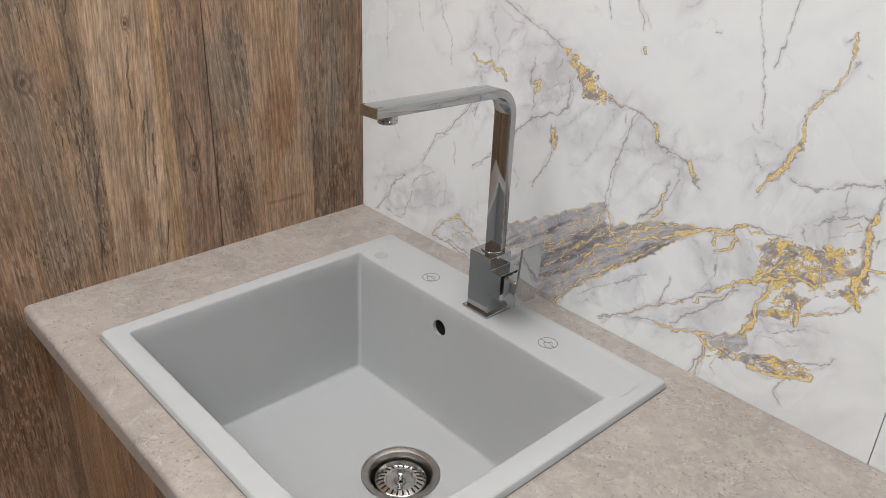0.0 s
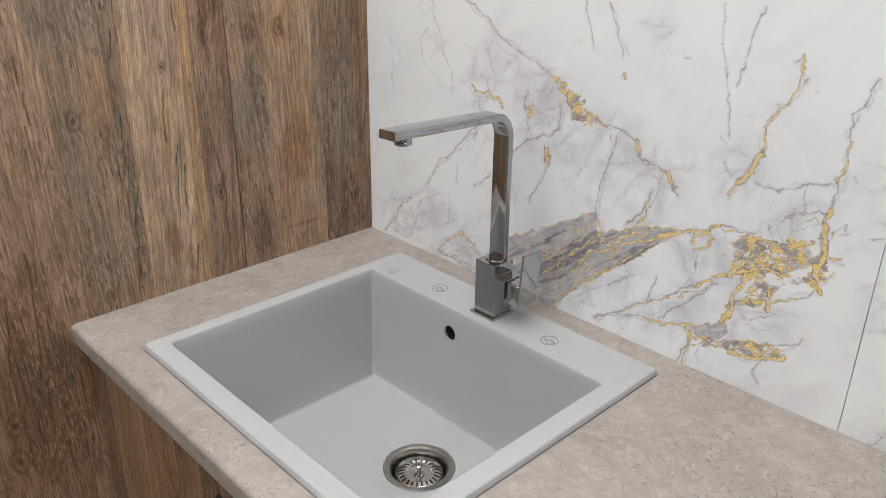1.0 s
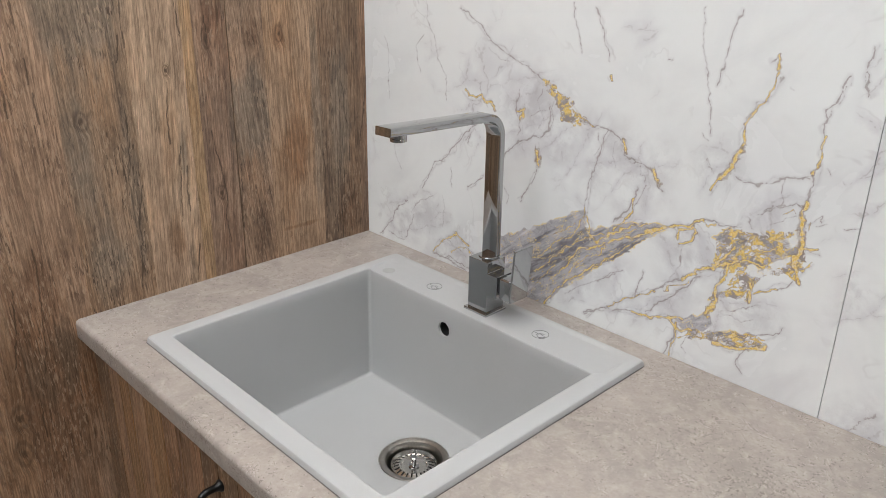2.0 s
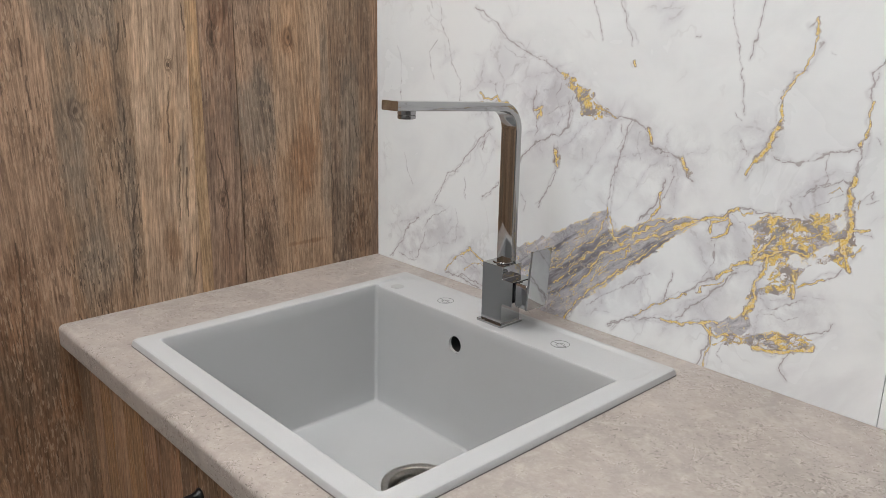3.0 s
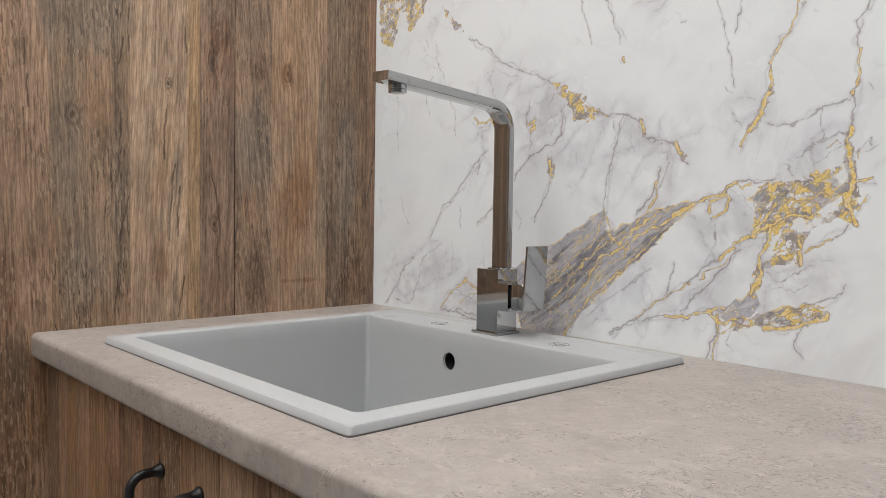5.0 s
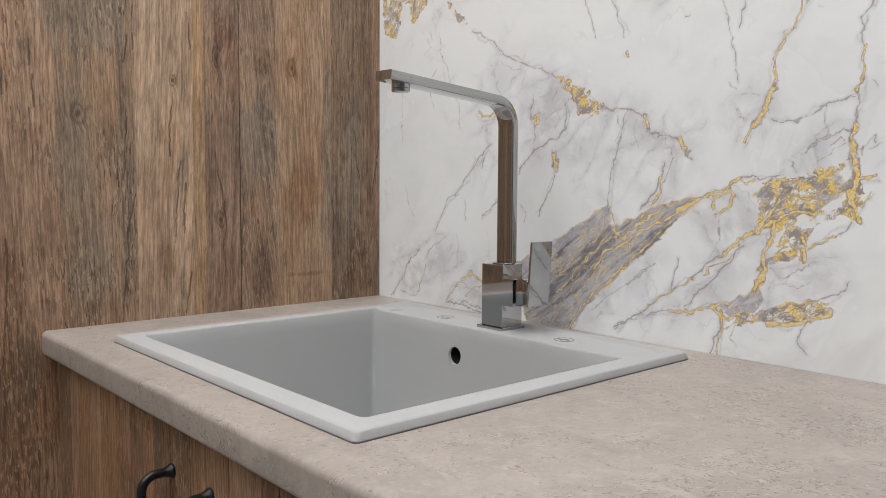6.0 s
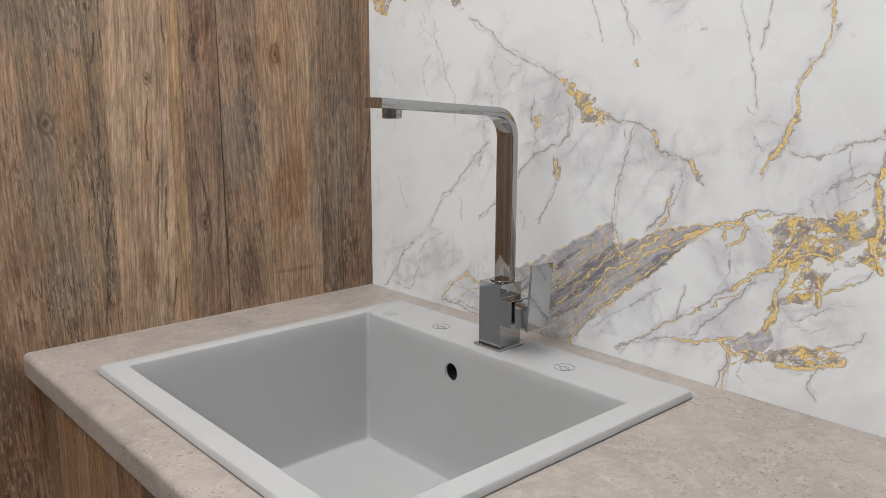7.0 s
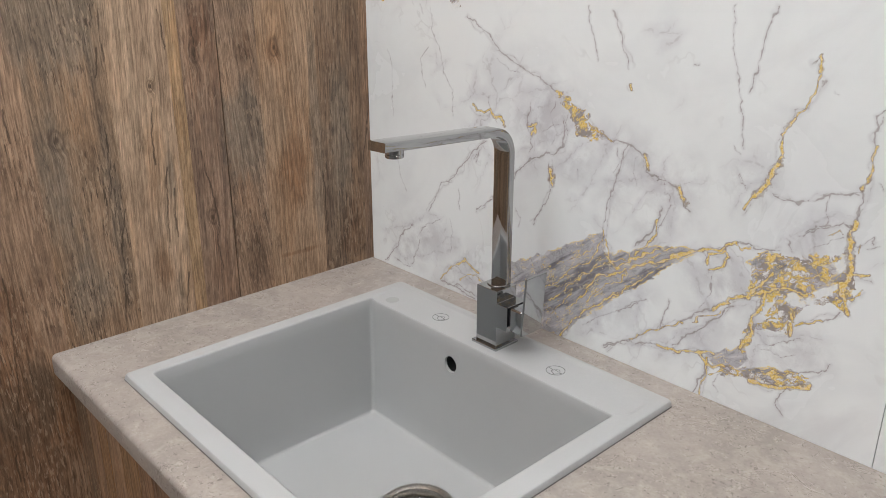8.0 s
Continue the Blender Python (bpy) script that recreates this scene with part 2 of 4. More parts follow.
    gilt = m.math("MULTIPLY", m.math("SUBTRACT", 1.0, m.step(rim_net, -0.02, 0.03)), m.step(m.noise(p, 60, 3), 0.42, 0.50))
    fill = m.mix(gilt, fill, gold)
    scratch = m.math("MULTIPLY", thread(m.noise(skew, 150, 2, 0.5, 0.6), 0.5, 0.010, 0.045), m.step(n_fine, 0.36, 0.50))
    fill = m.mix(m.math("MULTIPLY", scratch, 0.62), fill, (0.32, 0.26, 0.20))
    # whole white stone shows through between the crushed bands
    gaps = m.step(m.noise(m.vec("MULTIPLY", along, (26.0, 1.0, 48.0)), 1.0, 3, 0.55, 0.4), 0.55, 0.60)
    inside = m.math("MULTIPLY", inside, m.math("SUBTRACT", 1.0, m.math("MULTIPLY", gaps, 0.9)))
    col = m.mix(inside, col, fill)
    # gold veins: bright cores with a thin brown edge and pale islands in them
    k = m.math("ADD", m.math("SUBTRACT", gold_f, 0.15), m.math("MULTIPLY", off(m.noise(along, 110, 4, 0.66)), 3.4))
    k = m.math("ADD", k, m.math("MULTIPLY", off(n_fine), 0.8))
    isle = m.step(m.noise(skew, 200, 2, 0.5, 0.8), 0.53, 0.60)
    rim_f = m.math("MULTIPLY", m.step(k, -0.85, -0.10), m.math("ADD", 0.40, m.math("MULTIPLY", m.step(n_mid, 0.40, 0.60), 0.5)))
    col = m.mix(rim_f, col, (0.31, 0.25, 0.21))
    rich = m.step(m.noise(p, 46, 3, 0.6), 0.33, 0.42)
    vein_in = m.mix(m.math("MULTIPLY", isle, 0.60), m.mix(rich, (0.40, 0.33, 0.28), gold), m.mix(rich, (0.24, 0.19, 0.17), (0.72, 0.66, 0.55)))
    col = m.mix(m.step(k, 0.05, 0.30), col, vein_in)
    m.colour(col)
    m.rough(m.math("ADD", 0.20, m.math("MULTIPLY", n_big, 0.12)))
    return m.mat


def stone_top():
    m = Nodes("beige_stone_laminate", 0.42, 0, 0.35)
    p = m.coords()
    big = m.noise(p, 11, 5, 0.65, 0.6)
    mid = m.noise(p, 60, 5, 0.68, 0.5)
    fine = m.noise(p, 260, 4, 0.65)
    col = m.mix(m.step(big, 0.34, 0.66), (0.362, 0.322, 0.292), (0.298, 0.266, 0.242))
    col = m.mix(m.math("MULTIPLY", m.step(mid, 0.46, 0.72), 0.45), col, (0.465, 0.418, 0.376))
    col = m.mix(m.math("MULTIPLY", m.step(mid, 0.46, 0.26), 0.35), col, (0.262, 0.222, 0.200))
    patchy = m.noise(p, 26, 4, 0.65, 0.8)
    col = m.mix(m.math("MULTIPLY", m.step(patchy, 0.50, 0.68), 0.40), col, (0.465, 0.427, 0.385))
    col = m.mix(m.math("MULTIPLY", m.step(patchy, 0.46, 0.34), 0.30), col, (0.27, 0.232, 0.208))
    col = m.mix(m.math("MULTIPLY", m.step(fine, 0.50, 0.72), 0.28), col, (0.235, 0.200, 0.178))
    col = m.mix(m.math("MULTIPLY", m.step(fine, 0.46, 0.30), 0.25), col, (0.50, 0.45, 0.42))
    # short curved pits with a pale lip, thick in some places and rare in others
    zone = m.math("MULTIPLY", m.math("SUBTRACT", m.noise(p, 8, 3, 0.6), 0.5), 0.7)
    off = m.math("SUBTRACT", m.noise(p, 95, 3, 0.6, 1.1), 0.5)
    where = m.step(m.math("ADD", m.noise(p, 130, 2), zone), 0.57, 0.63)
    pit = m.math("MULTIPLY", m.math("SUBTRACT", 1.0, m.step(m.math("ABSOLUTE", off), 0.010, 0.040)), where)
    lip = m.math("MULTIPLY", m.math("SUBTRACT", 1.0, m.step(m.math("ABSOLUTE", m.math("SUBTRACT", off, 0.055)), 0.010, 0.040)), where)
    dots = m.step(m.math("ADD", m.noise(p, 210, 2, 0.5), m.math("MULTIPLY", zone, 0.4)), 0.68, 0.74)
    # a few longer broken hairlines
    fault = m.math("SUBTRACT", m.noise(p, 12, 6, 0.66, 0.9), 0.5)
    spots = m.step(m.noise(p, 30, 3, 0.6), 0.48, 0.58)
    line = m.math("MULTIPLY", m.math("SUBTRACT", 1.0, m.step(m.math("ABSOLUTE", fault), 0.0015, 0.008)), spots)
    edge = m.math("MULTIPLY", m.math("SUBTRACT", 1.0, m.step(m.math("ABSOLUTE", m.math("SUBTRACT", fault, 0.012)), 0.003, 0.010)), spots)
    light = m.math("MAXIMUM", lip, edge)
    dark = m.math("MAXIMUM", m.math("MAXIMUM", pit, dots), line)
    col = m.mix(m.math("MULTIPLY", light, 0.42), col, (0.56, 0.50, 0.46))
    col = m.mix(m.math("MULTIPLY", dark, 0.62), col, (0.125, 0.100, 0.086))
    m.colour(col)
    m.rough(m.math("ADD", 0.28, m.math("MULTIPLY", mid, 0.2)))
    m.bump(m.math("SUBTRACT", m.math("ADD", m.math("MULTIPLY", mid, 0.4), light), m.math("MULTIPLY", dark, 1.5)), 0.35, 0.0006)
    return m.mat


def composite(name, tone):
    """Moulded granite composite, fine-grained and matt."""
    m = Nodes(name, 0.58, 0, 0.35)
    p = m.coords()
    speck = m.noise(p, 900, 2, 0.6)
    cloud = m.noise(p, 14, 3)
    a = tuple(v * 1.03 for v in tone)
    b = tuple(v * 0.95 for v in tone)
    col = m.mix(m.step(speck, 0.35, 0.70), a, b)
    col = m.mix(m.math("MULTIPLY", m.step(cloud, 0.4, 0.75), 0.25), col, tuple(v * 0.93 for v in tone))
    m.colour(col)
    m.bump(speck, 0.05, 0.0002)
    return m.mat


def plain(name, tone, rough=0.6, metal=0.0, grain=60.0, vary=0.08, bump=0.0):
    m = Nodes(name, rough, metal)
    p = m.coords()
    n = m.noise(p, grain, 4)
    m.colour(m.mix(m.step(n, 0.3, 0.7), tuple(v * (1 - vary) for v in tone), tuple(min(1, v * (1 + vary)) for v in tone)))
    m.rough(m.math("ADD", rough - 0.04, m.math("MULTIPLY", n, 0.08)))
    if bump:
        m.bump(n, 0.3, bump)
    return m.mat


MARBLE = marble()
STONE = stone_top()
SINK = composite("light_grey_composite", (0.418, 0.426, 0.428))
SPOT = composite("worn_grey_composite", (0.36, 0.365, 0.355))
CHROME = plain("chrome", (0.44, 0.445, 0.45), 0.045, 1.0, 8, 0.02)
STEEL = plain("brushed_steel", (0.46, 0.44, 0.41), 0.30, 1.0, 300, 0.10)
BASKET = plain("polished_steel", (0.66, 0.64, 0.61), 0.20, 1.0, 200, 0.08)
BLACK = plain("black_satin_metal", (0.007, 0.007, 0.008), 0.40, 0.0, 40, 0.2)
# near-black that stands in for the shade inside small openings
RECESS_SHADE = plain("recess_shade_black", (0.006, 0.006, 0.006), 0.9)
INK = plain("grey_print", (0.10, 0.10, 0.10), 0.6)
JOINT = plain("dark_joint", (0.035, 0.028, 0.024), 0.8)
SEAL = plain("grey_seal", (0.15, 0.14, 0.135), 0.6)
PAINT = plain("grey_wall_paint", (0.24, 0.24, 0.24), 0.8, 0, 20, 0.03)
CEIL = plain("white_ceiling_paint", (0.70, 0.70, 0.70), 0.85, 0, 20, 0.02)
TILE = plain("light_grey_floor_tile", (0.40, 0.385, 0.36), 0.4, 0, 6, 0.12)
CARCASS = plain("brown_chipboard", (0.16, 0.105, 0.07), 0.7, 0, 80, 0.15)
FRAME = plain("white_lamp_frame", (0.75, 0.75, 0.75), 0.5)
glow = Nodes("lamp_diffuser", 0.6)
glow.colour((0.9, 0.9, 0.9))
glow.bsdf.inputs["Emission Color"].default_value = (1.0, 0.992, 0.99, 1)
glow.bsdf.inputs["Emission Strength"].default_value = LIGHT
GLOW = glow.mat


# ---- mesh helpers ----
BASE = {}


def thing(name, base, label, category, group="", kind="", turn=ROT):
    root = new(name)
    root.empty_display_size = 0.05
    root.matrix_world = turn @ Matrix.Translation(base)
    BASE[root.name] = Vector(base)
    return tagged(root, label, category, group, kind)


def part(name, bm, material, parent, label="", smooth=False):
    """Links bm, written in plan coordinates, as one mesh under parent."""
    base = BASE[parent.name]
    bm.transform(Matrix.Translation(-base))
    mesh = bpy.data.meshes.new(name)
    bmesh.ops.recalc_face_normals(bm, faces=bm.faces)
    bm.to_mesh(mesh)
    bm.free()
    mesh.materials.append(material)
    if smooth:
        mesh.polygons.foreach_set("use_smooth", [True] * len(mesh.polygons))
        mesh.set_sharp_from_angle(angle=radians(35))
    ob = new(name, mesh)
    ob.parent = parent
    BASE[ob.name] = base
    return tagged(ob, label)


def box(x0, x1, y0, y1, z0, z1, bevel=0.0, segments=2):
    bm = bmesh.new()
    bmesh.ops.create_cube(bm, size=1)
    bm.transform(Matrix.Translation(((x0 + x1) / 2, (y0 + y1) / 2, (z0 + z1) / 2)) @ Matrix.Diagonal((x1 - x0, y1 - y0, z1 - z0, 1)))
    if bevel:
        bmesh.ops.bevel(bm, geom=bm.edges[:], offset=bevel, segments=segments, affect="EDGES", profile=0.5)
    return bm


def loft(rings, close_ends=True, closed=False):
    """Skins closed rings of equal length."""
    bm = bmesh.new()
    rows = [[bm.verts.new(p) for p in ring] for ring in rings]
    pairs = list(zip(rows, rows[1:]))
    if closed:
        pairs.append((rows[-1], rows[0]))
    for a, b in pairs:
        for i in range(len(a)):
            j = (i + 1) % len(a)
            bm.faces.new((a[i], a[j], b[j], b[i]))
    if close_ends and not closed:
        bm.faces.new(rows[0][::-1])
        bm.faces.new(rows[-1])
    return bm


def round_rect(x0, x1, y0, y1, r, z, side=40, arc=8):
    """A rectangle's outline with round corners, evenly cut, always starting at the same corner."""
    out = []
    corners = [(x1 - r, y1 - r, 0), (x0 + r, y1 - r, 90), (x0 + r, y0 + r, 180), (x1 - r, y0 + r, 270)]
    for i, (cx, cy, a0) in enumerate(corners):
        for k in range(arc + 1):
            a = radians(a0 + 90 * k / arc)
            out.append((cx + r * math.cos(a), cy + r * math.sin(a), z))
        nx, ny, n0 = corners[(i + 1) % 4]
        ax, ay = out[-1][:2]
        bx, by = nx + r * math.cos(radians(n0)), ny + r * math.sin(radians(n0))
        for k in range(1, side):
            out.append((ax + (bx - ax) * k / side, ay + (by - ay) * k / side, z))
    return out


def lathe(profile, cx, cy, turns=48):
    """Rings of radius and height round an upright axis."""
    rings = [[(cx + r * math.cos(2 * math.pi * i / turns), cy + r * math.sin(2 * math.pi * i / turns), z) for i in range(turns)] for r, z in profile]
    return loft(rings)


def tube(points, radius, turns=14):
    """A round bar along a bent line."""
    pts = [Vector(p) for p in points]
    rings, side = [], None
    for i, p in enumerate(pts):
        d = (pts[min(i + 1, len(pts) - 1)] - pts[max(i - 1, 0)]).normalized()
        if side is None:
            side = d.orthogonal().normalized()
        side = (side - d * side.dot(d)).normalized()
        up = d.cross(side)
        rings.append([p + radius * (math.cos(2 * math.pi * k / turns) * side + math.sin(2 * math.pi * k / turns) * up) for k in range(turns)])
    return loft(rings)


def joined(*parts):
    bm = bmesh.new()
    for other in parts:
        mesh = bpy.data.meshes.new("tmp")
        other.to_mesh(mesh)
        other.free()
        bm.from_mesh(mesh)
        bpy.data.meshes.remove(mesh)
    return bm


def carve(ob, cutters):
    """Cuts bmeshes, in plan coordinates, out of ob for good."""
    bm = joined(*cutters)
    bm.transform(Matrix.Translation(-BASE[ob.name]))
    bmesh.ops.recalc_face_normals(bm, faces=bm.faces)
    mesh = bpy.data.meshes.new("cutter")
    bm.to_mesh(mesh)
    bm.free()
    cutter = new("cutter", mesh)
    cutter.parent = ob.parent
    mod = ob.modifiers.new("cut", "BOOLEAN")
    mod.operation, mod.solver, mod.object = "DIFFERENCE", "EXACT", cutter
    bpy.context.view_layer.update()
    done = bpy.data.meshes.new_from_object(ob.evaluated_get(bpy.context.evaluated_depsgraph_get()))
    ob.modifiers.clear()
    old = ob.data
    ob.data = done
    done.name = ob.name
    bpy.data.objects.remove(cutter)
    bpy.data.meshes.remove(mesh)
    bpy.data.meshes.remove(old)


# ---- shell of the room ----
def shell(name, x0, x1, y0, y1, z0, z1, material, label, category):
    root = thing(name, ((x0 + x1) / 2, (y0 + y1) / 2, z0), label, category, kind="structure", turn=Matrix())
    part("surface", box(x0, x1, y0, y1, z0, z1), material, root)


shell("floor", -0.2, 4.2, -4.2, 0.3, -0.1, 0.0, TILE, "light grey tiled showroom floor", "floor")
shell("ceiling", -0.2, 4.2, -4.2, 0.3, 2.7, 2.8, CEIL, "plain white painted ceiling", "ceiling")
shell("wall_east", 4.0, 4.2, -4.0, 0.3, 0.0, 2.7, PAINT, "plain grey painted wall", "wall")
shell("wall_south", -0.2, 4.0, -4.2, -4.0, 0.0, 2.7, PAINT, "plain grey painted wall", "wall")
shell("wall_west", -0.2, -0.022, -4.0, 0.3, 0.0, 2.7, PAINT, "painted wall that carries the wooden boards", "wall")
shell("wall_north", -0.022, 4.0, 0.02, 0.3, 0.0, 2.7, PAINT, "painted wall that carries the marble panels", "wall")


def ceiling_light(x, y):
    root = thing("ceiling_light", (x, y, 2.66), "square white ceiling light panel, switched on", "ceiling light", "ceiling light panels", turn=Matrix())
    s = 0.30
    rails = [box(x - s, x + s, y - s, y - s + 0.02, 2.668, 2.70), box(x - s, x + s, y + s - 0.02, y + s, 2.668, 2.70),
             box(x - s, x - s + 0.02, y - s + 0.02, y + s - 0.02, 2.668, 2.70), box(x + s - 0.02, x + s, y - s + 0.02, y + s - 0.02, 2.668, 2.70)]
    part("frame", joined(*rails), FRAME, root)
    part("diffuser", box(x - s + 0.02, x + s - 0.02, y - s + 0.02, y + s - 0.02, 2.674, 2.69), GLOW, root, "glowing white diffuser")


for lx, ly in ((0.35, -0.55), (1.30, -0.55), (0.35, -1.60), (1.30, -1.60), (0.35, -2.65), (1.30, -2.65)):
    ceiling_light(lx, ly)


# ---- marble wall: panels whose veins are drawn as distance fields ----
VEINS, PATCHES, SLIM = [], [], {"gold": 0.62, "grey": 0.66}


def vein(kind, width, *points):
    VEINS.append((kind, width, points))


def patch(kind, *points):
    PATCHES.append((kind, points))


vein("gold", 0.0034, (0.802, 1.352), (0.804, 1.339))
vein("gold", 0.0017, (0.806, 1.335), (0.801, 1.316), (0.792, 1.301), (0.78, 1.282))
vein("gold", 0.0032, (0.78, 1.282), (0.773, 1.27), (0.772, 1.252), (0.775, 1.241), (0.772, 1.23))
vein("gold", 0.0046, (0.772, 1.23), (0.765, 1.214), (0.759, 1.199), (0.749, 1.187))
vein("gold", 0.0023, (0.749, 1.187), (0.737, 1.167))
vein("grey", 0.0017, (0.771, 1.194), (0.784, 1.189), (0.801, 1.191), (0.819, 1.2), (0.836, 1.207), (0.863, 1.214))
vein("grey", 0.0014, (0.836, 1.207), (0.834, 1.198), (0.835, 1.18), (0.835, 1.169))
vein("grey", 0.0015, (0.791, 1.347), (0.801, 1.351))
vein("grey", 0.0017, (0.887, 1.342), (0.882, 1.325), (0.873, 1.305), (0.869, 1.297), (0.871, 1.291), (0.867, 1.274), (0.872, 1.264))
vein("gold", 0.0021, (0.872, 1.268), (0.872, 1.258), (0.871, 1.249), (0.871, 1.233))
vein("gold", 0.0027, (0.871, 1.233), (0.866, 1.221))
vein("grey", 0.0021, (0.866, 1.222), (0.868, 1.205), (0.866, 1.186), (0.862, 1.177))
vein("gold", 0.0032, (0.866, 1.186), (0.863, 1.171), (0.864, 1.157))
vein("gold", 0.0063, (0.865, 1.161), (0.866, 1.143), (0.869, 1.121), (0.863, 1.1))
vein("gold", 0.0032, (0.863, 1.1), (0.876, 1.077), (0.866, 1.097))
vein("gold", 0.0027, (0.87, 1.123), (0.889, 1.126))
vein("gold", 0.0023, (0.877, 1.093), (0.887, 1.109))
vein("grey", 0.0016, (0.906, 1.375), (0.905, 1.359), (0.904, 1.347), (0.91, 1.322))
vein("grey", 0.0012, (0.695, 1.403), (0.697, 1.376), (0.703, 1.348), (0.715, 1.306), (0.722, 1.277), (0.728, 1.241))
vein("grey", 0.0014, (0.747, 1.406), (0.742, 1.392), (0.736, 1.372), (0.733, 1.343), (0.727, 1.307))
vein("grey", 0.0013, (0.488, 1.394), (0.499, 1.354), (0.507, 1.323))
vein("grey", 0.0015, (0.53, 1.388), (0.54, 1.365), (0.553, 1.335), (0.56, 1.32))
vein("gold", 0.0034, (0.565, 1.299), (0.566, 1.292))
vein("grey", 0.0019, (0.257, 1.369), (0.297, 1.351), (0.323, 1.328), (0.349, 1.313), (0.373, 1.304), (0.404, 1.292), (0.422, 1.282))
vein("grey", 0.0023, (0.422, 1.282), (0.439, 1.274), (0.462, 1.264), (0.48, 1.249))
vein("grey", 0.0019, (0.525, 1.223), (0.566, 1.219), (0.586, 1.214), (0.599, 1.202), (0.599, 1.187), (0.619, 1.182), (0.638, 1.178), (0.652, 1.172), (0.659, 1.157), (0.669, 1.147))
vein("gold", 0.0044, (0.596, 1.21), (0.602, 1.192))
vein("gold", 0.0048, (0.649, 1.176), (0.653, 1.166), (0.662, 1.159))
vein("gold", 0.0019, (0.502, 1.239), (0.524, 1.229), (0.541, 1.221))
vein("grey", 0.0025, (0.457, 1.237), (0.461, 1.22), (0.457, 1.197), (0.441, 1.185), (0.418, 1.18), (0.395, 1.166), (0.377, 1.151), (0.363, 1.134))
vein("grey", 0.0013, (0.395, 1.255), (0.39, 1.232), (0.389, 1.218), (0.398, 1.206), (0.396, 1.178))
vein("gold", 0.0034, (0.392, 1.219), (0.403, 1.225), (0.4, 1.206))
vein("gold", 0.0068, (0.437, 1.162), (0.442, 1.141))
vein("grey", 0.0015, (0.433, 1.17), (0.438, 1.139), (0.436, 1.12), (0.424, 1.098), (0.407, 1.07))
vein("gold", 0.0032, (0.271, 1.235), (0.282, 1.229), (0.302, 1.228), (0.311, 1.233), (0.318, 1.224), (0.335, 1.225), (0.342, 1.211))
vein("grey", 0.001, (0.308, 1.254), (0.313, 1.231), (0.327, 1.214))
vein("grey", 0.0016, (0.566, 1.219), (0.56, 1.197), (0.553, 1.17), (0.543, 1.142), (0.538, 1.118), (0.538, 1.094))
vein("gold", 0.0017, (0.538, 1.091), (0.535, 1.067), (0.521, 1.045), (0.489, 1.017), (0.456, 0.988), (0.433, 0.966))
vein("gold", 0.0017, (0.648, 1.095), (0.611, 1.077), (0.583, 1.061), (0.553, 1.049), (0.522, 1.026), (0.48, 0.985), (0.447, 0.955))
vein("gold", 0.0023, (0.693, 1.104), (0.659, 1.085), (0.632, 1.07), (0.604, 1.058), (0.565, 1.033), (0.534, 1.02), (0.515, 0.99), (0.488, 0.958))
vein("gold", 0.0027, (0.469, 0.902), (0.491, 0.933), (0.517, 0.959), (0.548, 0.986), (0.583, 1.015))
vein("gold", 0.0021, (0.544, 1.058), (0.565, 1.038), (0.578, 1.055), (0.612, 1.076))
vein("gold", 0.0029, (0.65, 1.083), (0.693, 1.104), (0.718, 1.113), (0.737, 1.126))
vein("gold", 0.0027, (0.699, 1.087), (0.702, 1.101), (0.722, 1.11), (0.728, 1.103), (0.722, 1.093), (0.705, 1.08))
vein("gold", 0.0027, (0.623, 1.128), (0.623, 1.107), (0.61, 1.086), (0.592, 1.071))
vein("grey", 0.0025, (0.628, 1.146), (0.623, 1.128), (0.609, 1.099), (0.591, 1.081))
vein("grey", 0.0017, (0.737, 1.127), (0.754, 1.126), (0.774, 1.127), (0.789, 1.131))
vein("gold", 0.0032, (0.716, 1.031), (0.735, 1.049), (0.755, 1.061), (0.773, 1.079), (0.786, 1.098))
vein("gold", 0.0036, (0.74, 1.051), (0.774, 1.071), (0.804, 1.087), (0.827, 1.086))
vein("gold", 0.0038, (0.782, 1.073), (0.777, 1.055), (0.768, 1.04), (0.77, 1.019), (0.764, 1.0), (0.759, 0.99))
vein("gold", 0.0038, (0.816, 1.059), (0.817, 1.043), (0.817, 1.027))
vein("gold", 0.0019, (0.823, 1.041), (0.836, 1.053), (0.85, 1.061))
vein("grey", 0.0017, (0.85, 1.061), (0.86, 1.068), (0.869, 1.075))
vein("grey", 0.0017, (0.555, 0.915), (0.571, 0.927), (0.596, 0.939), (0.627, 0.946), (0.656, 0.952))
vein("gold", 0.0029, (0.641, 0.949), (0.675, 0.954), (0.703, 0.961), (0.724, 0.969))
vein("grey", 0.0019, (0.556, 0.913), (0.596, 0.943), (0.624, 0.964), (0.652, 0.981), (0.675, 0.996), (0.695, 1.017), (0.716, 1.031))
vein("gold", 0.0016, (0.596, 0.944), (0.624, 0.964), (0.652, 0.981), (0.675, 0.996))
vein("grey", 0.0016, (0.652, 1.022), (0.649, 1.007), (0.647, 0.988), (0.642, 0.973))
vein("grey", 0.0021, (0.665, 0.958), (0.677, 0.975), (0.706, 1.003), (0.73, 1.028), (0.74, 1.044))
vein("gold", 0.0032, (0.703, 0.961), (0.718, 0.949), (0.74, 0.955))
vein("gold", 0.0023, (0.79, 0.968), (0.813, 0.975), (0.832, 0.982))
vein("gold", 0.0042, (0.776, 0.95), (0.796, 0.951), (0.824, 0.96), (0.849, 0.973))
vein("grey", 0.0025, (0.717, 0.957), (0.715, 0.939), (0.708, 0.918), (0.701, 0.901), (0.694, 0.893))
vein("gold", 0.0017, (0.717, 0.957), (0.717, 0.939), (0.713, 0.915), (0.711, 0.9))
vein("grey", 0.0016, (0.832, 0.982), (0.846, 0.991), (0.86, 1.0), (0.866, 1.009))
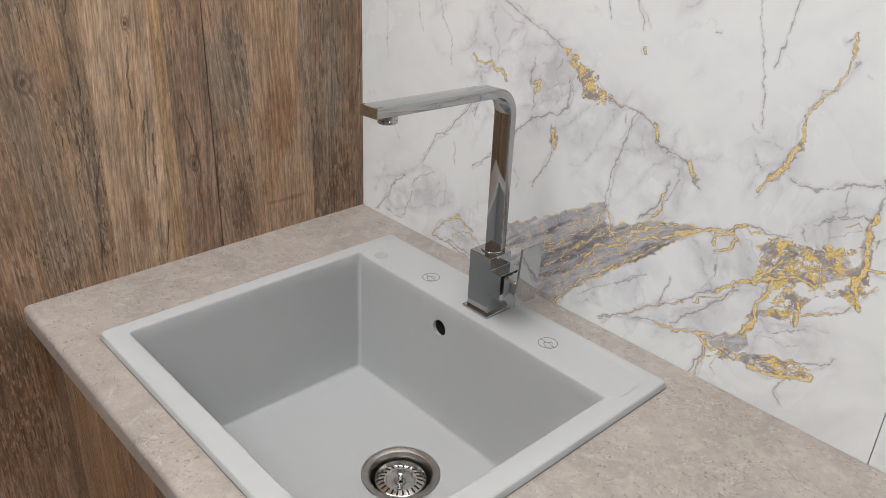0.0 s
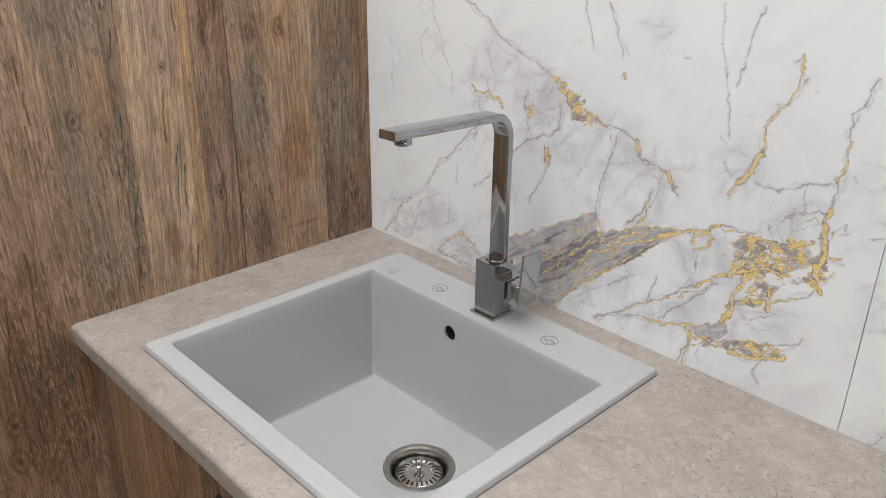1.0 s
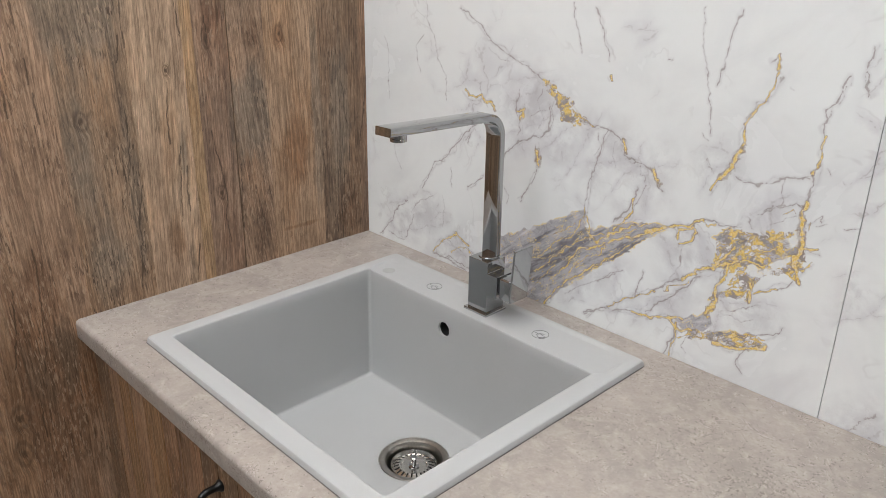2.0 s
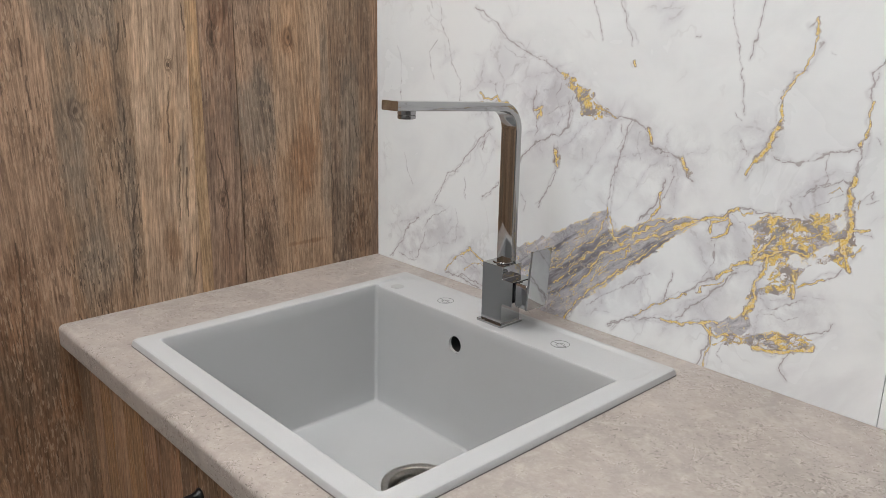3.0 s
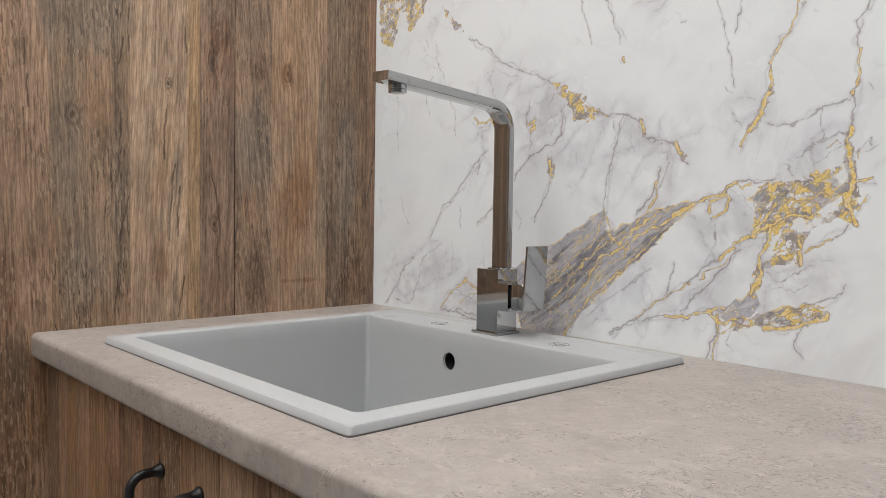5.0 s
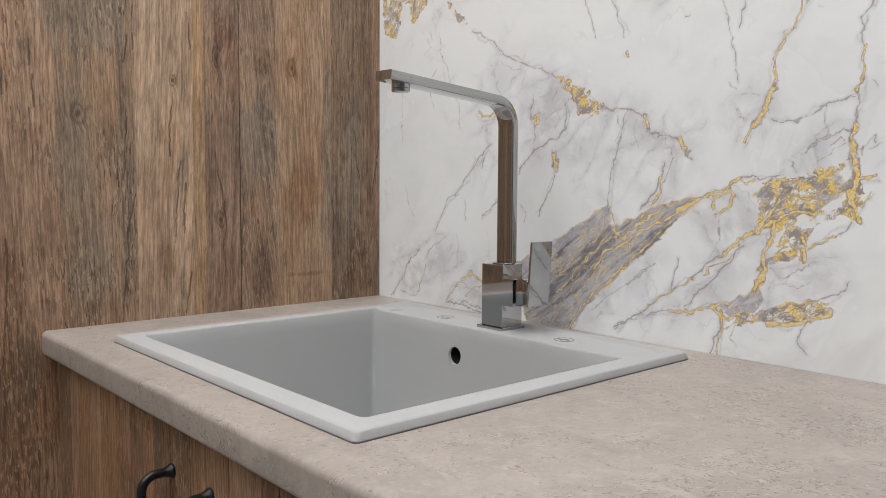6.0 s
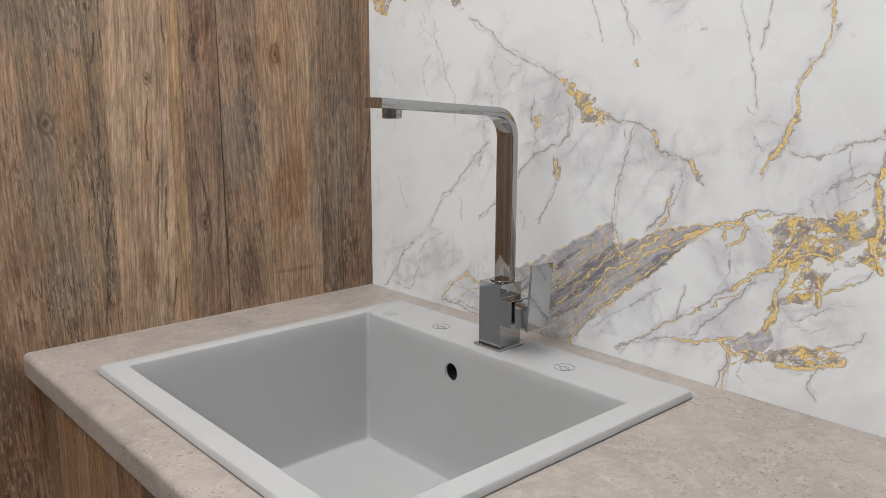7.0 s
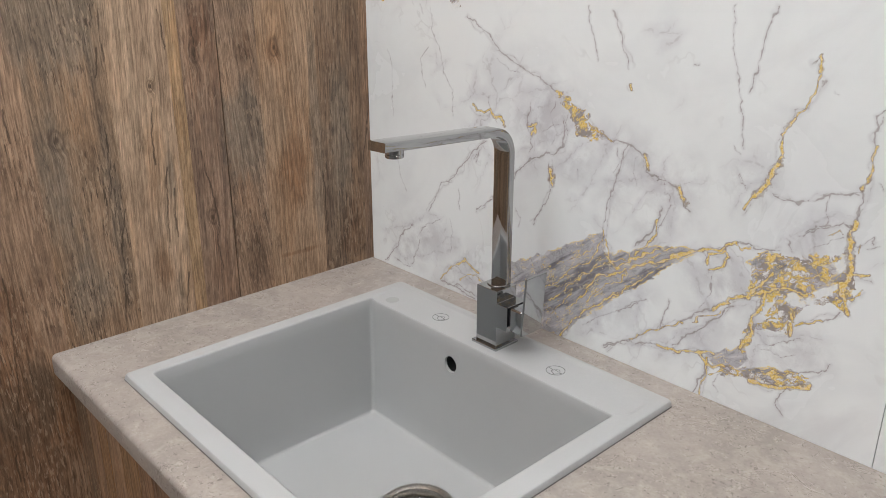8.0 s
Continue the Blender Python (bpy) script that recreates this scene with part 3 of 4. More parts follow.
vein("grey", 0.0017, (0.824, 0.96), (0.814, 0.945), (0.814, 0.932), (0.822, 0.922))
vein("grey", 0.0027, (0.965, 0.895), (0.976, 0.91), (0.986, 0.927), (0.999, 0.938))
vein("grey", 0.0019, (0.97, 0.903), (0.987, 0.903), (1.005, 0.906))
vein("grey", 0.0019, (0.038, 0.906), (0.065, 0.932), (0.082, 0.954), (0.096, 0.981), (0.124, 0.999))
vein("grey", 0.0013, (0.117, 0.921), (0.13, 0.948), (0.141, 0.974))
vein("gold", 0.0019, (0.198, 0.915), (0.213, 0.936), (0.236, 0.951), (0.258, 0.965))
vein("gold", 0.0032, (0.257, 0.97), (0.272, 0.958), (0.29, 0.954))
vein("grey", 0.0021, (0.198, 0.912), (0.229, 0.912), (0.26, 0.908), (0.282, 0.903))
vein("grey", 0.0017, (0.305, 1.182), (0.285, 1.169), (0.265, 1.151), (0.245, 1.127), (0.231, 1.109), (0.202, 1.093), (0.187, 1.068), (0.164, 1.036))
vein("grey", 0.0015, (0.322, 1.096), (0.303, 1.077), (0.283, 1.062))
vein("grey", 0.0013, (0.243, 1.09), (0.243, 1.053))
vein("grey", 0.0009, (0.059, 1.303), (0.072, 1.273), (0.07, 1.231), (0.075, 1.189))
vein("grey", 0.0009, (0.174, 1.378), (0.177, 1.341), (0.196, 1.314), (0.205, 1.276), (0.226, 1.254), (0.228, 1.21))
vein("grey", 0.0013, (0.147, 1.382), (0.152, 1.368))
vein("grey", 0.0009, (0.167, 1.316), (0.148, 1.295), (0.158, 1.251))
vein("grey", 0.0015, (0.276, 1.148), (0.285, 1.159), (0.282, 1.144))
vein("grey", 0.0012, (0.815, 1.159), (0.828, 1.169), (0.838, 1.174))
vein("grey", 0.0012, (0.809, 1.153), (0.825, 1.164), (0.855, 1.18), (0.862, 1.177))
vein("grey", 0.0012, (0.795, 1.144), (0.806, 1.131))
vein("grey", 0.001, (0.873, 1.155), (0.888, 1.17), (0.887, 1.159))
vein("grey", 0.0012, (0.652, 1.332), (0.66, 1.332))
vein("grey", 0.0012, (0.824, 1.319), (0.827, 1.317))
vein("grey", 0.001, (0.716, 1.243), (0.724, 1.233))
vein("grey", 0.0015, (0.725, 1.21), (0.738, 1.193))
vein("grey", 0.001, (0.915, 1.162), (0.931, 1.165))
vein("grey", 0.0015, (0.948, 1.092), (0.948, 1.085))
vein("grey", 0.001, (0.883, 1.229), (0.889, 1.223))
vein("grey", 0.001, (0.901, 1.222), (0.905, 1.216))
vein("grey", 0.0009, (0.514, 0.936), (0.55, 0.965), (0.586, 0.988), (0.608, 1.004))
vein("grey", 0.0009, (0.571, 0.976), (0.595, 0.998), (0.619, 1.009))
vein("grey", 0.0009, (0.486, 0.987), (0.524, 1.012), (0.566, 1.029))
vein("grey", 0.0008, (0.44, 1.261), (0.434, 1.238), (0.444, 1.217), (0.434, 1.198))
vein("grey", 0.0008, (0.415, 1.213), (0.432, 1.224), (0.451, 1.232))
vein("grey", 0.0008, (0.468, 1.264), (0.461, 1.242), (0.466, 1.216))
vein("grey", 0.0008, (0.549, 1.212), (0.557, 1.194), (0.548, 1.177))
vein("grey", 0.0008, (0.582, 1.205), (0.58, 1.183), (0.587, 1.168))
vein("grey", 0.0008, (0.628, 1.18), (0.628, 1.166), (0.64, 1.157))
vein("grey", 0.0008, (0.641, 1.153), (0.634, 1.135), (0.627, 1.112))
vein("grey", 0.0009, (0.693, 1.103), (0.71, 1.077), (0.709, 1.052), (0.695, 1.021))
vein("grey", 0.0008, (0.726, 1.115), (0.746, 1.108), (0.755, 1.09))
vein("grey", 0.0008, (0.753, 1.106), (0.777, 1.108), (0.801, 1.103))
vein("grey", 0.001, (0.774, 1.017), (0.792, 1.006), (0.815, 1.018), (0.829, 1.026))
vein("grey", 0.0008, (0.785, 0.999), (0.81, 0.995), (0.828, 1.006))
vein("grey", 0.0008, (0.737, 0.947), (0.73, 0.93), (0.735, 0.914))
vein("grey", 0.0008, (0.826, 1.14), (0.841, 1.155), (0.858, 1.164))
vein("grey", 0.0008, (0.884, 1.154), (0.893, 1.16))
vein("grey", 0.0008, (0.083, 1.114), (0.091, 1.082), (0.108, 1.058))
vein("grey", 0.0008, (0.218, 1.032), (0.227, 1.007), (0.221, 0.972))
vein("grey", 0.0008, (0.133, 0.978), (0.157, 1.007), (0.196, 1.024))
vein("grey", 0.001, (0.065, 0.919), (0.091, 0.914), (0.12, 0.916))
vein("grey", 0.0013, (0.236, 0.948), (0.266, 0.94), (0.285, 0.929))
vein("grey", 0.0008, (0.369, 1.086), (0.382, 1.074), (0.377, 1.053))
vein("grey", 0.0008, (0.487, 1.171), (0.486, 1.157))
vein("grey", 0.0008, (0.324, 1.311), (0.343, 1.299), (0.368, 1.294))
vein("gold", 0.0015, (0.542, 1.08), (0.552, 1.053), (0.566, 1.042))
vein("gold", 0.0013, (0.532, 1.037), (0.501, 1.009), (0.474, 0.988))
vein("gold", 0.0013, (0.594, 1.055), (0.571, 1.026), (0.541, 1.003), (0.516, 0.976))
vein("gold", 0.0013, (0.631, 1.081), (0.608, 1.063), (0.585, 1.043))
vein("gold", 0.0013, (0.492, 0.981), (0.471, 0.957), (0.448, 0.933))
vein("gold", 0.001, (0.519, 1.061), (0.504, 1.045), (0.482, 1.03))
vein("gold", 0.0015, (0.624, 1.054), (0.592, 1.025), (0.563, 1.002))
vein("gold", 0.0014, (0.244, 0.926), (0.266, 0.943), (0.287, 0.946), (0.309, 0.936))
vein("grey", 0.0017, (0.214, 0.91), (0.244, 0.917), (0.274, 0.912), (0.301, 0.909))
vein("grey", 0.0013, (0.287, 0.949), (0.305, 0.943), (0.317, 0.927))
vein("gold", 0.001, (0.451, 1.267), (0.463, 1.259), (0.471, 1.25))
vein("gold", 0.0013, (0.737, 1.124), (0.744, 1.118), (0.754, 1.124))
vein("gold", 0.0013, (0.782, 1.127), (0.799, 1.118), (0.798, 1.098))
vein("gold", 0.0015, (0.816, 1.128), (0.829, 1.122), (0.846, 1.13))
vein("gold", 0.0015, (0.801, 1.103), (0.821, 1.102), (0.838, 1.112), (0.853, 1.108))
vein("gold", 0.0013, (0.784, 1.036), (0.794, 1.048), (0.807, 1.04))
vein("gold", 0.0013, (0.688, 1.002), (0.705, 1.014), (0.725, 1.027))
vein("gold", 0.0013, (0.72, 0.936), (0.732, 0.945), (0.754, 0.951))
vein("gold", 0.0013, (0.834, 0.972), (0.838, 0.981), (0.846, 0.98))
vein("gold", 0.001, (0.876, 1.16), (0.874, 1.148))
vein("gold", 0.001, (0.84, 1.162), (0.851, 1.172), (0.856, 1.166))
patch("breccia", (0.439, 1.278), (0.467, 1.269), (0.496, 1.251), (0.518, 1.237), (0.541, 1.221), (0.515, 1.218), (0.483, 1.217), (0.476, 1.235), (0.463, 1.251), (0.446, 1.262))
patch("slate", (0.355, 0.989), (0.417, 1.018), (0.475, 1.052), (0.538, 1.09), (0.544, 1.058), (0.577, 1.067), (0.611, 1.084), (0.648, 1.095), (0.689, 1.101), (0.651, 1.074), (0.616, 1.038), (0.578, 1.009), (0.549, 0.981), (0.507, 0.944), (0.469, 0.898), (0.427, 0.875), (0.386, 0.905))
patch("breccia", (0.759, 1.091), (0.767, 1.117), (0.782, 1.127), (0.81, 1.122), (0.827, 1.134), (0.851, 1.14), (0.864, 1.149), (0.872, 1.122), (0.878, 1.108), (0.873, 1.076), (0.857, 1.085), (0.833, 1.072), (0.82, 1.056), (0.816, 1.034), (0.802, 1.046), (0.787, 1.042), (0.774, 1.046), (0.783, 1.069), (0.759, 1.062))
patch("slate", (0.753, 1.106), (0.774, 1.125), (0.806, 1.12), (0.848, 1.134), (0.86, 1.111), (0.82, 1.084), (0.78, 1.089))
patch("slate", (0.715, 0.961), (0.729, 0.972), (0.749, 0.984), (0.762, 0.995), (0.771, 0.979), (0.756, 0.963), (0.731, 0.955))
patch("breccia", (0.727, 0.952), (0.765, 0.966), (0.805, 0.976), (0.832, 0.982), (0.847, 0.975), (0.8, 0.953), (0.767, 0.952), (0.737, 0.942))
patch("slate", (0.761, 0.96), (0.797, 0.976), (0.832, 0.984), (0.822, 0.97), (0.783, 0.957))
patch("breccia", (0.76, 0.986), (0.76, 1.008), (0.768, 1.031), (0.818, 1.043), (0.817, 1.031), (0.774, 1.021), (0.768, 0.993))
patch("breccia", (0.01, 1.502), (0.153, 1.475), (0.137, 1.429), (0.107, 1.404), (0.07, 1.415), (0.05, 1.384), (0.016, 1.397))
patch("breccia", (0.191, 1.432), (0.212, 1.419), (0.243, 1.382), (0.23, 1.381), (0.206, 1.404))
patch("haze", (0.768, 1.027), (0.81, 1.045), (0.843, 1.035), (0.852, 1.006), (0.828, 0.981), (0.789, 0.97), (0.766, 0.984))
patch("haze", (0.618, 1.144), (0.64, 1.161), (0.638, 1.14), (0.628, 1.121), (0.618, 1.123))
patch("haze", (0.697, 1.074), (0.714, 1.079), (0.715, 1.036), (0.699, 1.023))
patch("haze", (0.412, 1.262), (0.463, 1.259), (0.472, 1.213), (0.429, 1.192), (0.398, 1.201))
patch("haze", (0.64, 1.194), (0.661, 1.206), (0.673, 1.184), (0.668, 1.159), (0.653, 1.164))
patch("haze", (0.548, 1.216), (0.583, 1.217), (0.569, 1.173), (0.548, 1.116), (0.536, 1.111), (0.546, 1.168))
patch("haze", (0.598, 1.109), (0.622, 1.149), (0.649, 1.163), (0.644, 1.129), (0.62, 1.093))
patch("haze", (0.722, 1.206), (0.751, 1.222), (0.77, 1.203), (0.753, 1.185), (0.734, 1.177))
patch("haze", (0.082, 0.978), (0.18, 1.023), (0.227, 0.99), (0.15, 0.936), (0.082, 0.93))
patch("haze", (0.496, 0.94), (0.559, 0.989), (0.619, 1.016), (0.592, 0.98), (0.52, 0.928))
patch("haze", (0.607, 0.937), (0.681, 0.986), (0.73, 1.024), (0.741, 1.01), (0.693, 0.967))
patch("haze", (0.8, 1.157), (0.841, 1.177), (0.864, 1.168), (0.833, 1.142), (0.808, 1.135))
patch("haze", (0.44, 1.194), (0.495, 1.207), (0.518, 1.189), (0.477, 1.155))
patch("haze", (0.195, 0.909), (0.229, 0.935), (0.265, 0.956), (0.299, 0.949), (0.319, 0.938), (0.301, 0.905), (0.267, 0.903), (0.229, 0.908))
patch("haze", (0.382, 1.267), (0.433, 1.282), (0.48, 1.253), (0.483, 1.21), (0.441, 1.181), (0.395, 1.163), (0.374, 1.202))
patch("haze", (0.524, 1.229), (0.595, 1.223), (0.637, 1.186), (0.669, 1.147), (0.643, 1.137), (0.591, 1.169), (0.538, 1.193))
patch("haze", (0.677, 1.086), (0.728, 1.099), (0.766, 1.068), (0.729, 1.032), (0.694, 1.03))
patch("haze", (0.951, 0.915), (0.996, 0.951), (1.008, 0.893), (0.976, 0.893))
patch("haze", (0.937, 1.096), (0.964, 1.09), (0.964, 1.072), (0.935, 1.058))


def wander(x, z, size, seed):
    """Smooth value noise on arrays, about -1 to 1."""
    rng = np.random.RandomState(seed)
    grid = rng.uniform(-1, 1, (96, 96))
    u, v = (x / size) % 95, (z / size) % 95
    i, j = u.astype(int), v.astype(int)
    fu, fv = u - i, v - j
    fu, fv = fu * fu * (3 - 2 * fu), fv * fv * (3 - 2 * fv)
    return (grid[i, j] * (1 - fu) + grid[i + 1, j] * fu) * (1 - fv) + (grid[i, j + 1] * (1 - fu) + grid[i + 1, j + 1] * fu) * fv


def segment_distance(x, z, a, b):
    dx, dz = b[0] - a[0], b[1] - a[1]
    s = np.clip(((x - a[0]) * dx + (z - a[1]) * dz) / (dx * dx + dz * dz + 1e-12), 0, 1)
    return np.hypot(x - a[0] - s * dx, z - a[1] - s * dz)


def marble_panel(x0, x1, z0, z1, step, parent):
    """A slab whose face is a regular net that carries the vein fields."""
    nx, nz = int(round((x1 - x0) / step)) + 1, int(round((z1 - z0) / step)) + 1
    gx, gz = np.meshgrid(np.linspace(x0, x1, nx), np.linspace(z0, z1, nz), indexing="ij")
    px, pz = gx.ravel(), gz.ravel()
    wx = px + 0.0028 * wander(px, pz, 0.011, 1) + 0.0015 * wander(px, pz, 0.0045, 2)
    wz = pz + 0.0028 * wander(px, pz, 0.011, 3) + 0.0015 * wander(px, pz, 0.0045, 4)
    fields = {"gold": np.full(px.size, -4.0), "grey": np.full(px.size, -4.0)}
    # a thinner strand strays beside every wider vein
    sx = px + 0.0075 * wander(px + 5, pz, 0.026, 7) + 0.0026 * wander(px, pz, 0.007, 8)
    sz = pz + 0.0075 * wander(px + 5, pz, 0.026, 9) + 0.0026 * wander(px, pz, 0.007, 10)
    for kind, width, pts in VEINS:
        field = fields[kind]
        for a, b in zip(pts, pts[1:]):
            reach = 5 * width + 0.012
            near = np.nonzero((px > min(a[0], b[0]) - reach) & (px < max(a[0], b[0]) + reach) & (pz > min(a[1], b[1]) - reach) & (pz < max(a[1], b[1]) + reach))[0]
            if near.size:
                d = segment_distance(wx[near], wz[near], a, b)
                field[near] = np.maximum(field[near], 1 - d / (width * SLIM[kind]))
                if width > 0.0014:
                    stray = segment_distance(sx[near], sz[near], a, b)
                    fields["grey"][near] = np.maximum(fields["grey"][near], 0.42 - stray / 0.0012)
    areas = {"breccia": np.zeros(px.size), "slate": np.zeros(px.size), "haze": np.zeros(px.size)}
    for kind, pts in PATCHES:
        inside = np.zeros(px.size, bool)
        d = np.full(px.size, 9.0)
        for a, b in zip(pts, pts[1:] + pts[:1]):
            cross = ((a[1] > wz) != (b[1] > wz)) & (wx < (b[0] - a[0]) * (wz - a[1]) / (b[1] - a[1] + 1e-9) + a[0])
            inside ^= cross
            d = np.minimum(d, segment_distance(wx, wz, a, b))
        soft = {"breccia": 0.006, "slate": 0.007, "haze": 0.032}[kind]
        areas[kind] = np.maximum(areas[kind], np.clip(0.5 + np.where(inside, d, -d) / soft * 0.5, 0, 1))
    thick = 0.012
    verts = np.empty((px.size + 4, 3))
    verts[:-4] = np.stack([px, np.zeros(px.size), pz], 1)
    verts[-4:] = [(x0, thick, z0), (x1, thick, z0), (x1, thick, z1), (x0, thick, z1)]
    i, j = np.meshgrid(np.arange(nx - 1), np.arange(nz - 1), indexing="ij")
    q = (i * nz + j).ravel()
    quads = np.stack([q, q + nz, q + nz + 1, q + 1], 1)
    n = px.size
    faces = quads.tolist()
    bottom = [k * nz for k in range(nx)]
    top = [k * nz + nz - 1 for k in range(nx)]
    left, right = list(range(nz)), list(range((nx - 1) * nz, nx * nz))
    faces += [bottom[::-1] + [n, n + 1], top + [n + 2, n + 3], left + [n + 3, n], right[::-1] + [n + 1, n + 2], [n, n + 3, n + 2, n + 1]]
    mesh = bpy.data.meshes.new("panel")
    mesh.from_pydata(verts.tolist(), [], faces)
    colour = np.zeros((n + 4, 4), np.float32)
    colour[:n] = np.stack([fields["gold"], fields["grey"], areas["breccia"], areas["slate"]], 1)
    mesh.attributes.new("veins", "FLOAT_COLOR", "POINT").data.foreach_set("color", colour.ravel())
    cloud = np.zeros(n + 4, np.float32)
    cloud[:n] = areas["haze"]
    mesh.attributes.new("clouds", "FLOAT", "POINT").data.foreach_set("value", cloud)
    mesh.materials.append(MARBLE)
    ob = new("panel", mesh)
    ob.parent = parent
    BASE[ob.name] = BASE[parent.name]
    return ob


marble_wall = thing("wall_marble", (0, 0, 0), "white marble wall panels with grey and gold veins", "wall", kind="structure")
marble_panel(0.002, 0.9320, 0.86, 1.52, 0.0013, marble_wall)
marble_panel(0.9331, 1.86, 0.86, 1.52, 0.004, marble_wall)
marble_panel(0.002, 0.9320, 1.5202, 2.69, 0.1, marble_wall)
marble_panel(0.9331, 1.86, 1.5202, 2.69, 0.1, marble_wall)
part("joint_backing", box(0.0, 1.86, 0.0125, 0.018, 0.0, 2.69), JOINT, marble_wall, "dark joint between the marble panels")

# ---- wooden wall: two boards printed as upright planks ----
wood_wall = thing("wall_wood", (0, 0, 0), "brown and grey weathered oak plank wall boards", "wall", kind="structure", turn=Matrix())
PLANKS = ((-1.40, -1.18, TAN), (-1.18, -1.02, UMBER), (-1.02, -0.86, GREY), (-0.86, -0.70, RUSSET), (-0.70, -0.578, WARM), (-0.578, -0.464, GREY), (-0.464, -0.372, TAN),
          (-0.372, -0.352, HONEY), (-0.352, -0.2915, UMBER), (-0.2897, -0.222, SMOKE), (-0.222, -0.109, RUSSET), (-0.109, -0.016, ASH), (-0.016, 0.010, UMBER))
CRACKS, KNOTS, STAINS, BURNS = [], [], [], []


def crack(*points):
    CRACKS.append(points)


def knot(y, z, radius):
    KNOTS.append((y, z, radius))


def burn(y, z, ry, rz, amount):
    BURNS.append((y, z, ry, rz, amount))


def stain(y, z, ry, rz, amount):
    STAINS.append((y, z, ry, rz, amount))


crack((-0.330, 1.355), (-0.328, 1.333), (-0.328, 1.308))
crack((-0.335, 1.167), (-0.332, 1.132), (-0.320, 1.085), (-0.317, 1.049), (-0.322, 1.013), (-0.318, 0.960))
crack((-0.394, 1.150), (-0.398, 1.088), (-0.404, 1.021))
crack((-0.059, 1.218), (-0.052, 1.160), (-0.044, 1.119), (-0.044, 1.059))
crack((-0.064, 0.964), (-0.064, 0.905))
crack((0.002, 1.256), (-0.002, 1.183), (-0.016, 1.096))
crack((-0.464, 1.388), (-0.465, 1.341), (-0.465, 1.316))
crack((-0.478, 1.223), (-0.479, 1.180), (-0.480, 1.133))
crack((-0.468, 1.098), (-0.477, 1.042), (-0.480, 0.999))
crack((-0.380, 1.383), (-0.377, 1.353), (-0.374, 1.326))
crack((-0.609, 1.314), (-0.612, 1.277))
crack((-0.607, 1.265), (-0.606, 1.226), (-0.606, 1.219))
crack((-0.644, 1.268), (-0.644, 1.234))
crack((-0.474, 1.335), (-0.480, 1.295))
crack((-0.645, 1.035), (-0.647, 0.978), (-0.652, 0.900), (-0.662, 0.825))
crack((-0.684, 0.979), (-0.690, 0.912), (-0.702, 0.850))
crack((-0.675, 0.801), (-0.678, 0.715))
crack((-0.482, 0.997), (-0.490, 0.904))
crack((-0.379, 0.973), (-0.388, 0.907))
crack((-0.385, 1.115), (-0.389, 1.036))
crack((-0.286, 1.099), (-0.289, 0.973))
crack((-0.106, 1.092), (-0.105, 0.979))
crack((-0.406, 1.257), (-0.412, 1.157))
knot(-0.329, 1.319, .010)
knot(-0.326, 1.055, .009)
knot(-0.190, 1.316, .010)
knot(-0.709, 0.765, .014)
knot(-0.715, 0.701, .016)
knot(-0.545, 1.215, .010)
knot(-0.405, 1.275, .006)
stain(-0.530, 1.41, 0.062, 0.12, 1.0)
stain(-0.552, 1.17, 0.022, 0.14, 0.7)
stain(-0.480, 1.06, 0.014, 0.16, 0.5)
stain(-0.530, 0.99, 0.040, 0.07, 0.8)
stain(-0.255, 1.18, 0.036, 0.08, 1.0)
stain(-0.250, 0.98, 0.030, 0.07, 0.5)
stain(-0.118, 1.15, 0.012, 0.18, 0.9)
stain(-0.065, 1.14, 0.026, 0.14, 0.7)
stain(-0.640, 0.84, 0.050, 0.07, 0.5)
stain(-0.388, 1.14, 0.008, 0.06, 0.8)
stain(-0.390, 0.95, 0.014, 0.07, 0.5)
burn(-0.680, 0.78, 0.085, 0.17, 1.0)
burn(-0.640, 0.97, 0.045, 0.08, 0.6)
burn(-0.600, 0.80, 0.030, 0.10, 0.7)
burn(-0.165, 1.11, 0.034, 0.07, 0.9)
burn(-0.190, 1.31, 0.016, 0.025, 0.8)
burn(-0.165, 0.955, 0.050, 0.005, 0.8)
burn(-0.415, 0.99, 0.016, 0.06, 0.7)
burn(-0.510, 0.93, 0.040, 0.05, 0.5)
burn(-0.250, 0.98, 0.030, 0.08, 0.7)
burn(-0.320, 1.03, 0.022, 0.09, 0.5)
burn(-0.320, 1.35, 0.022, 0.05, 0.5)
burn(-0.250, 1.32, 0.030, 0.05, 0.4)
burn(-0.050, 0.98, 0.030, 0.09, 0.5)


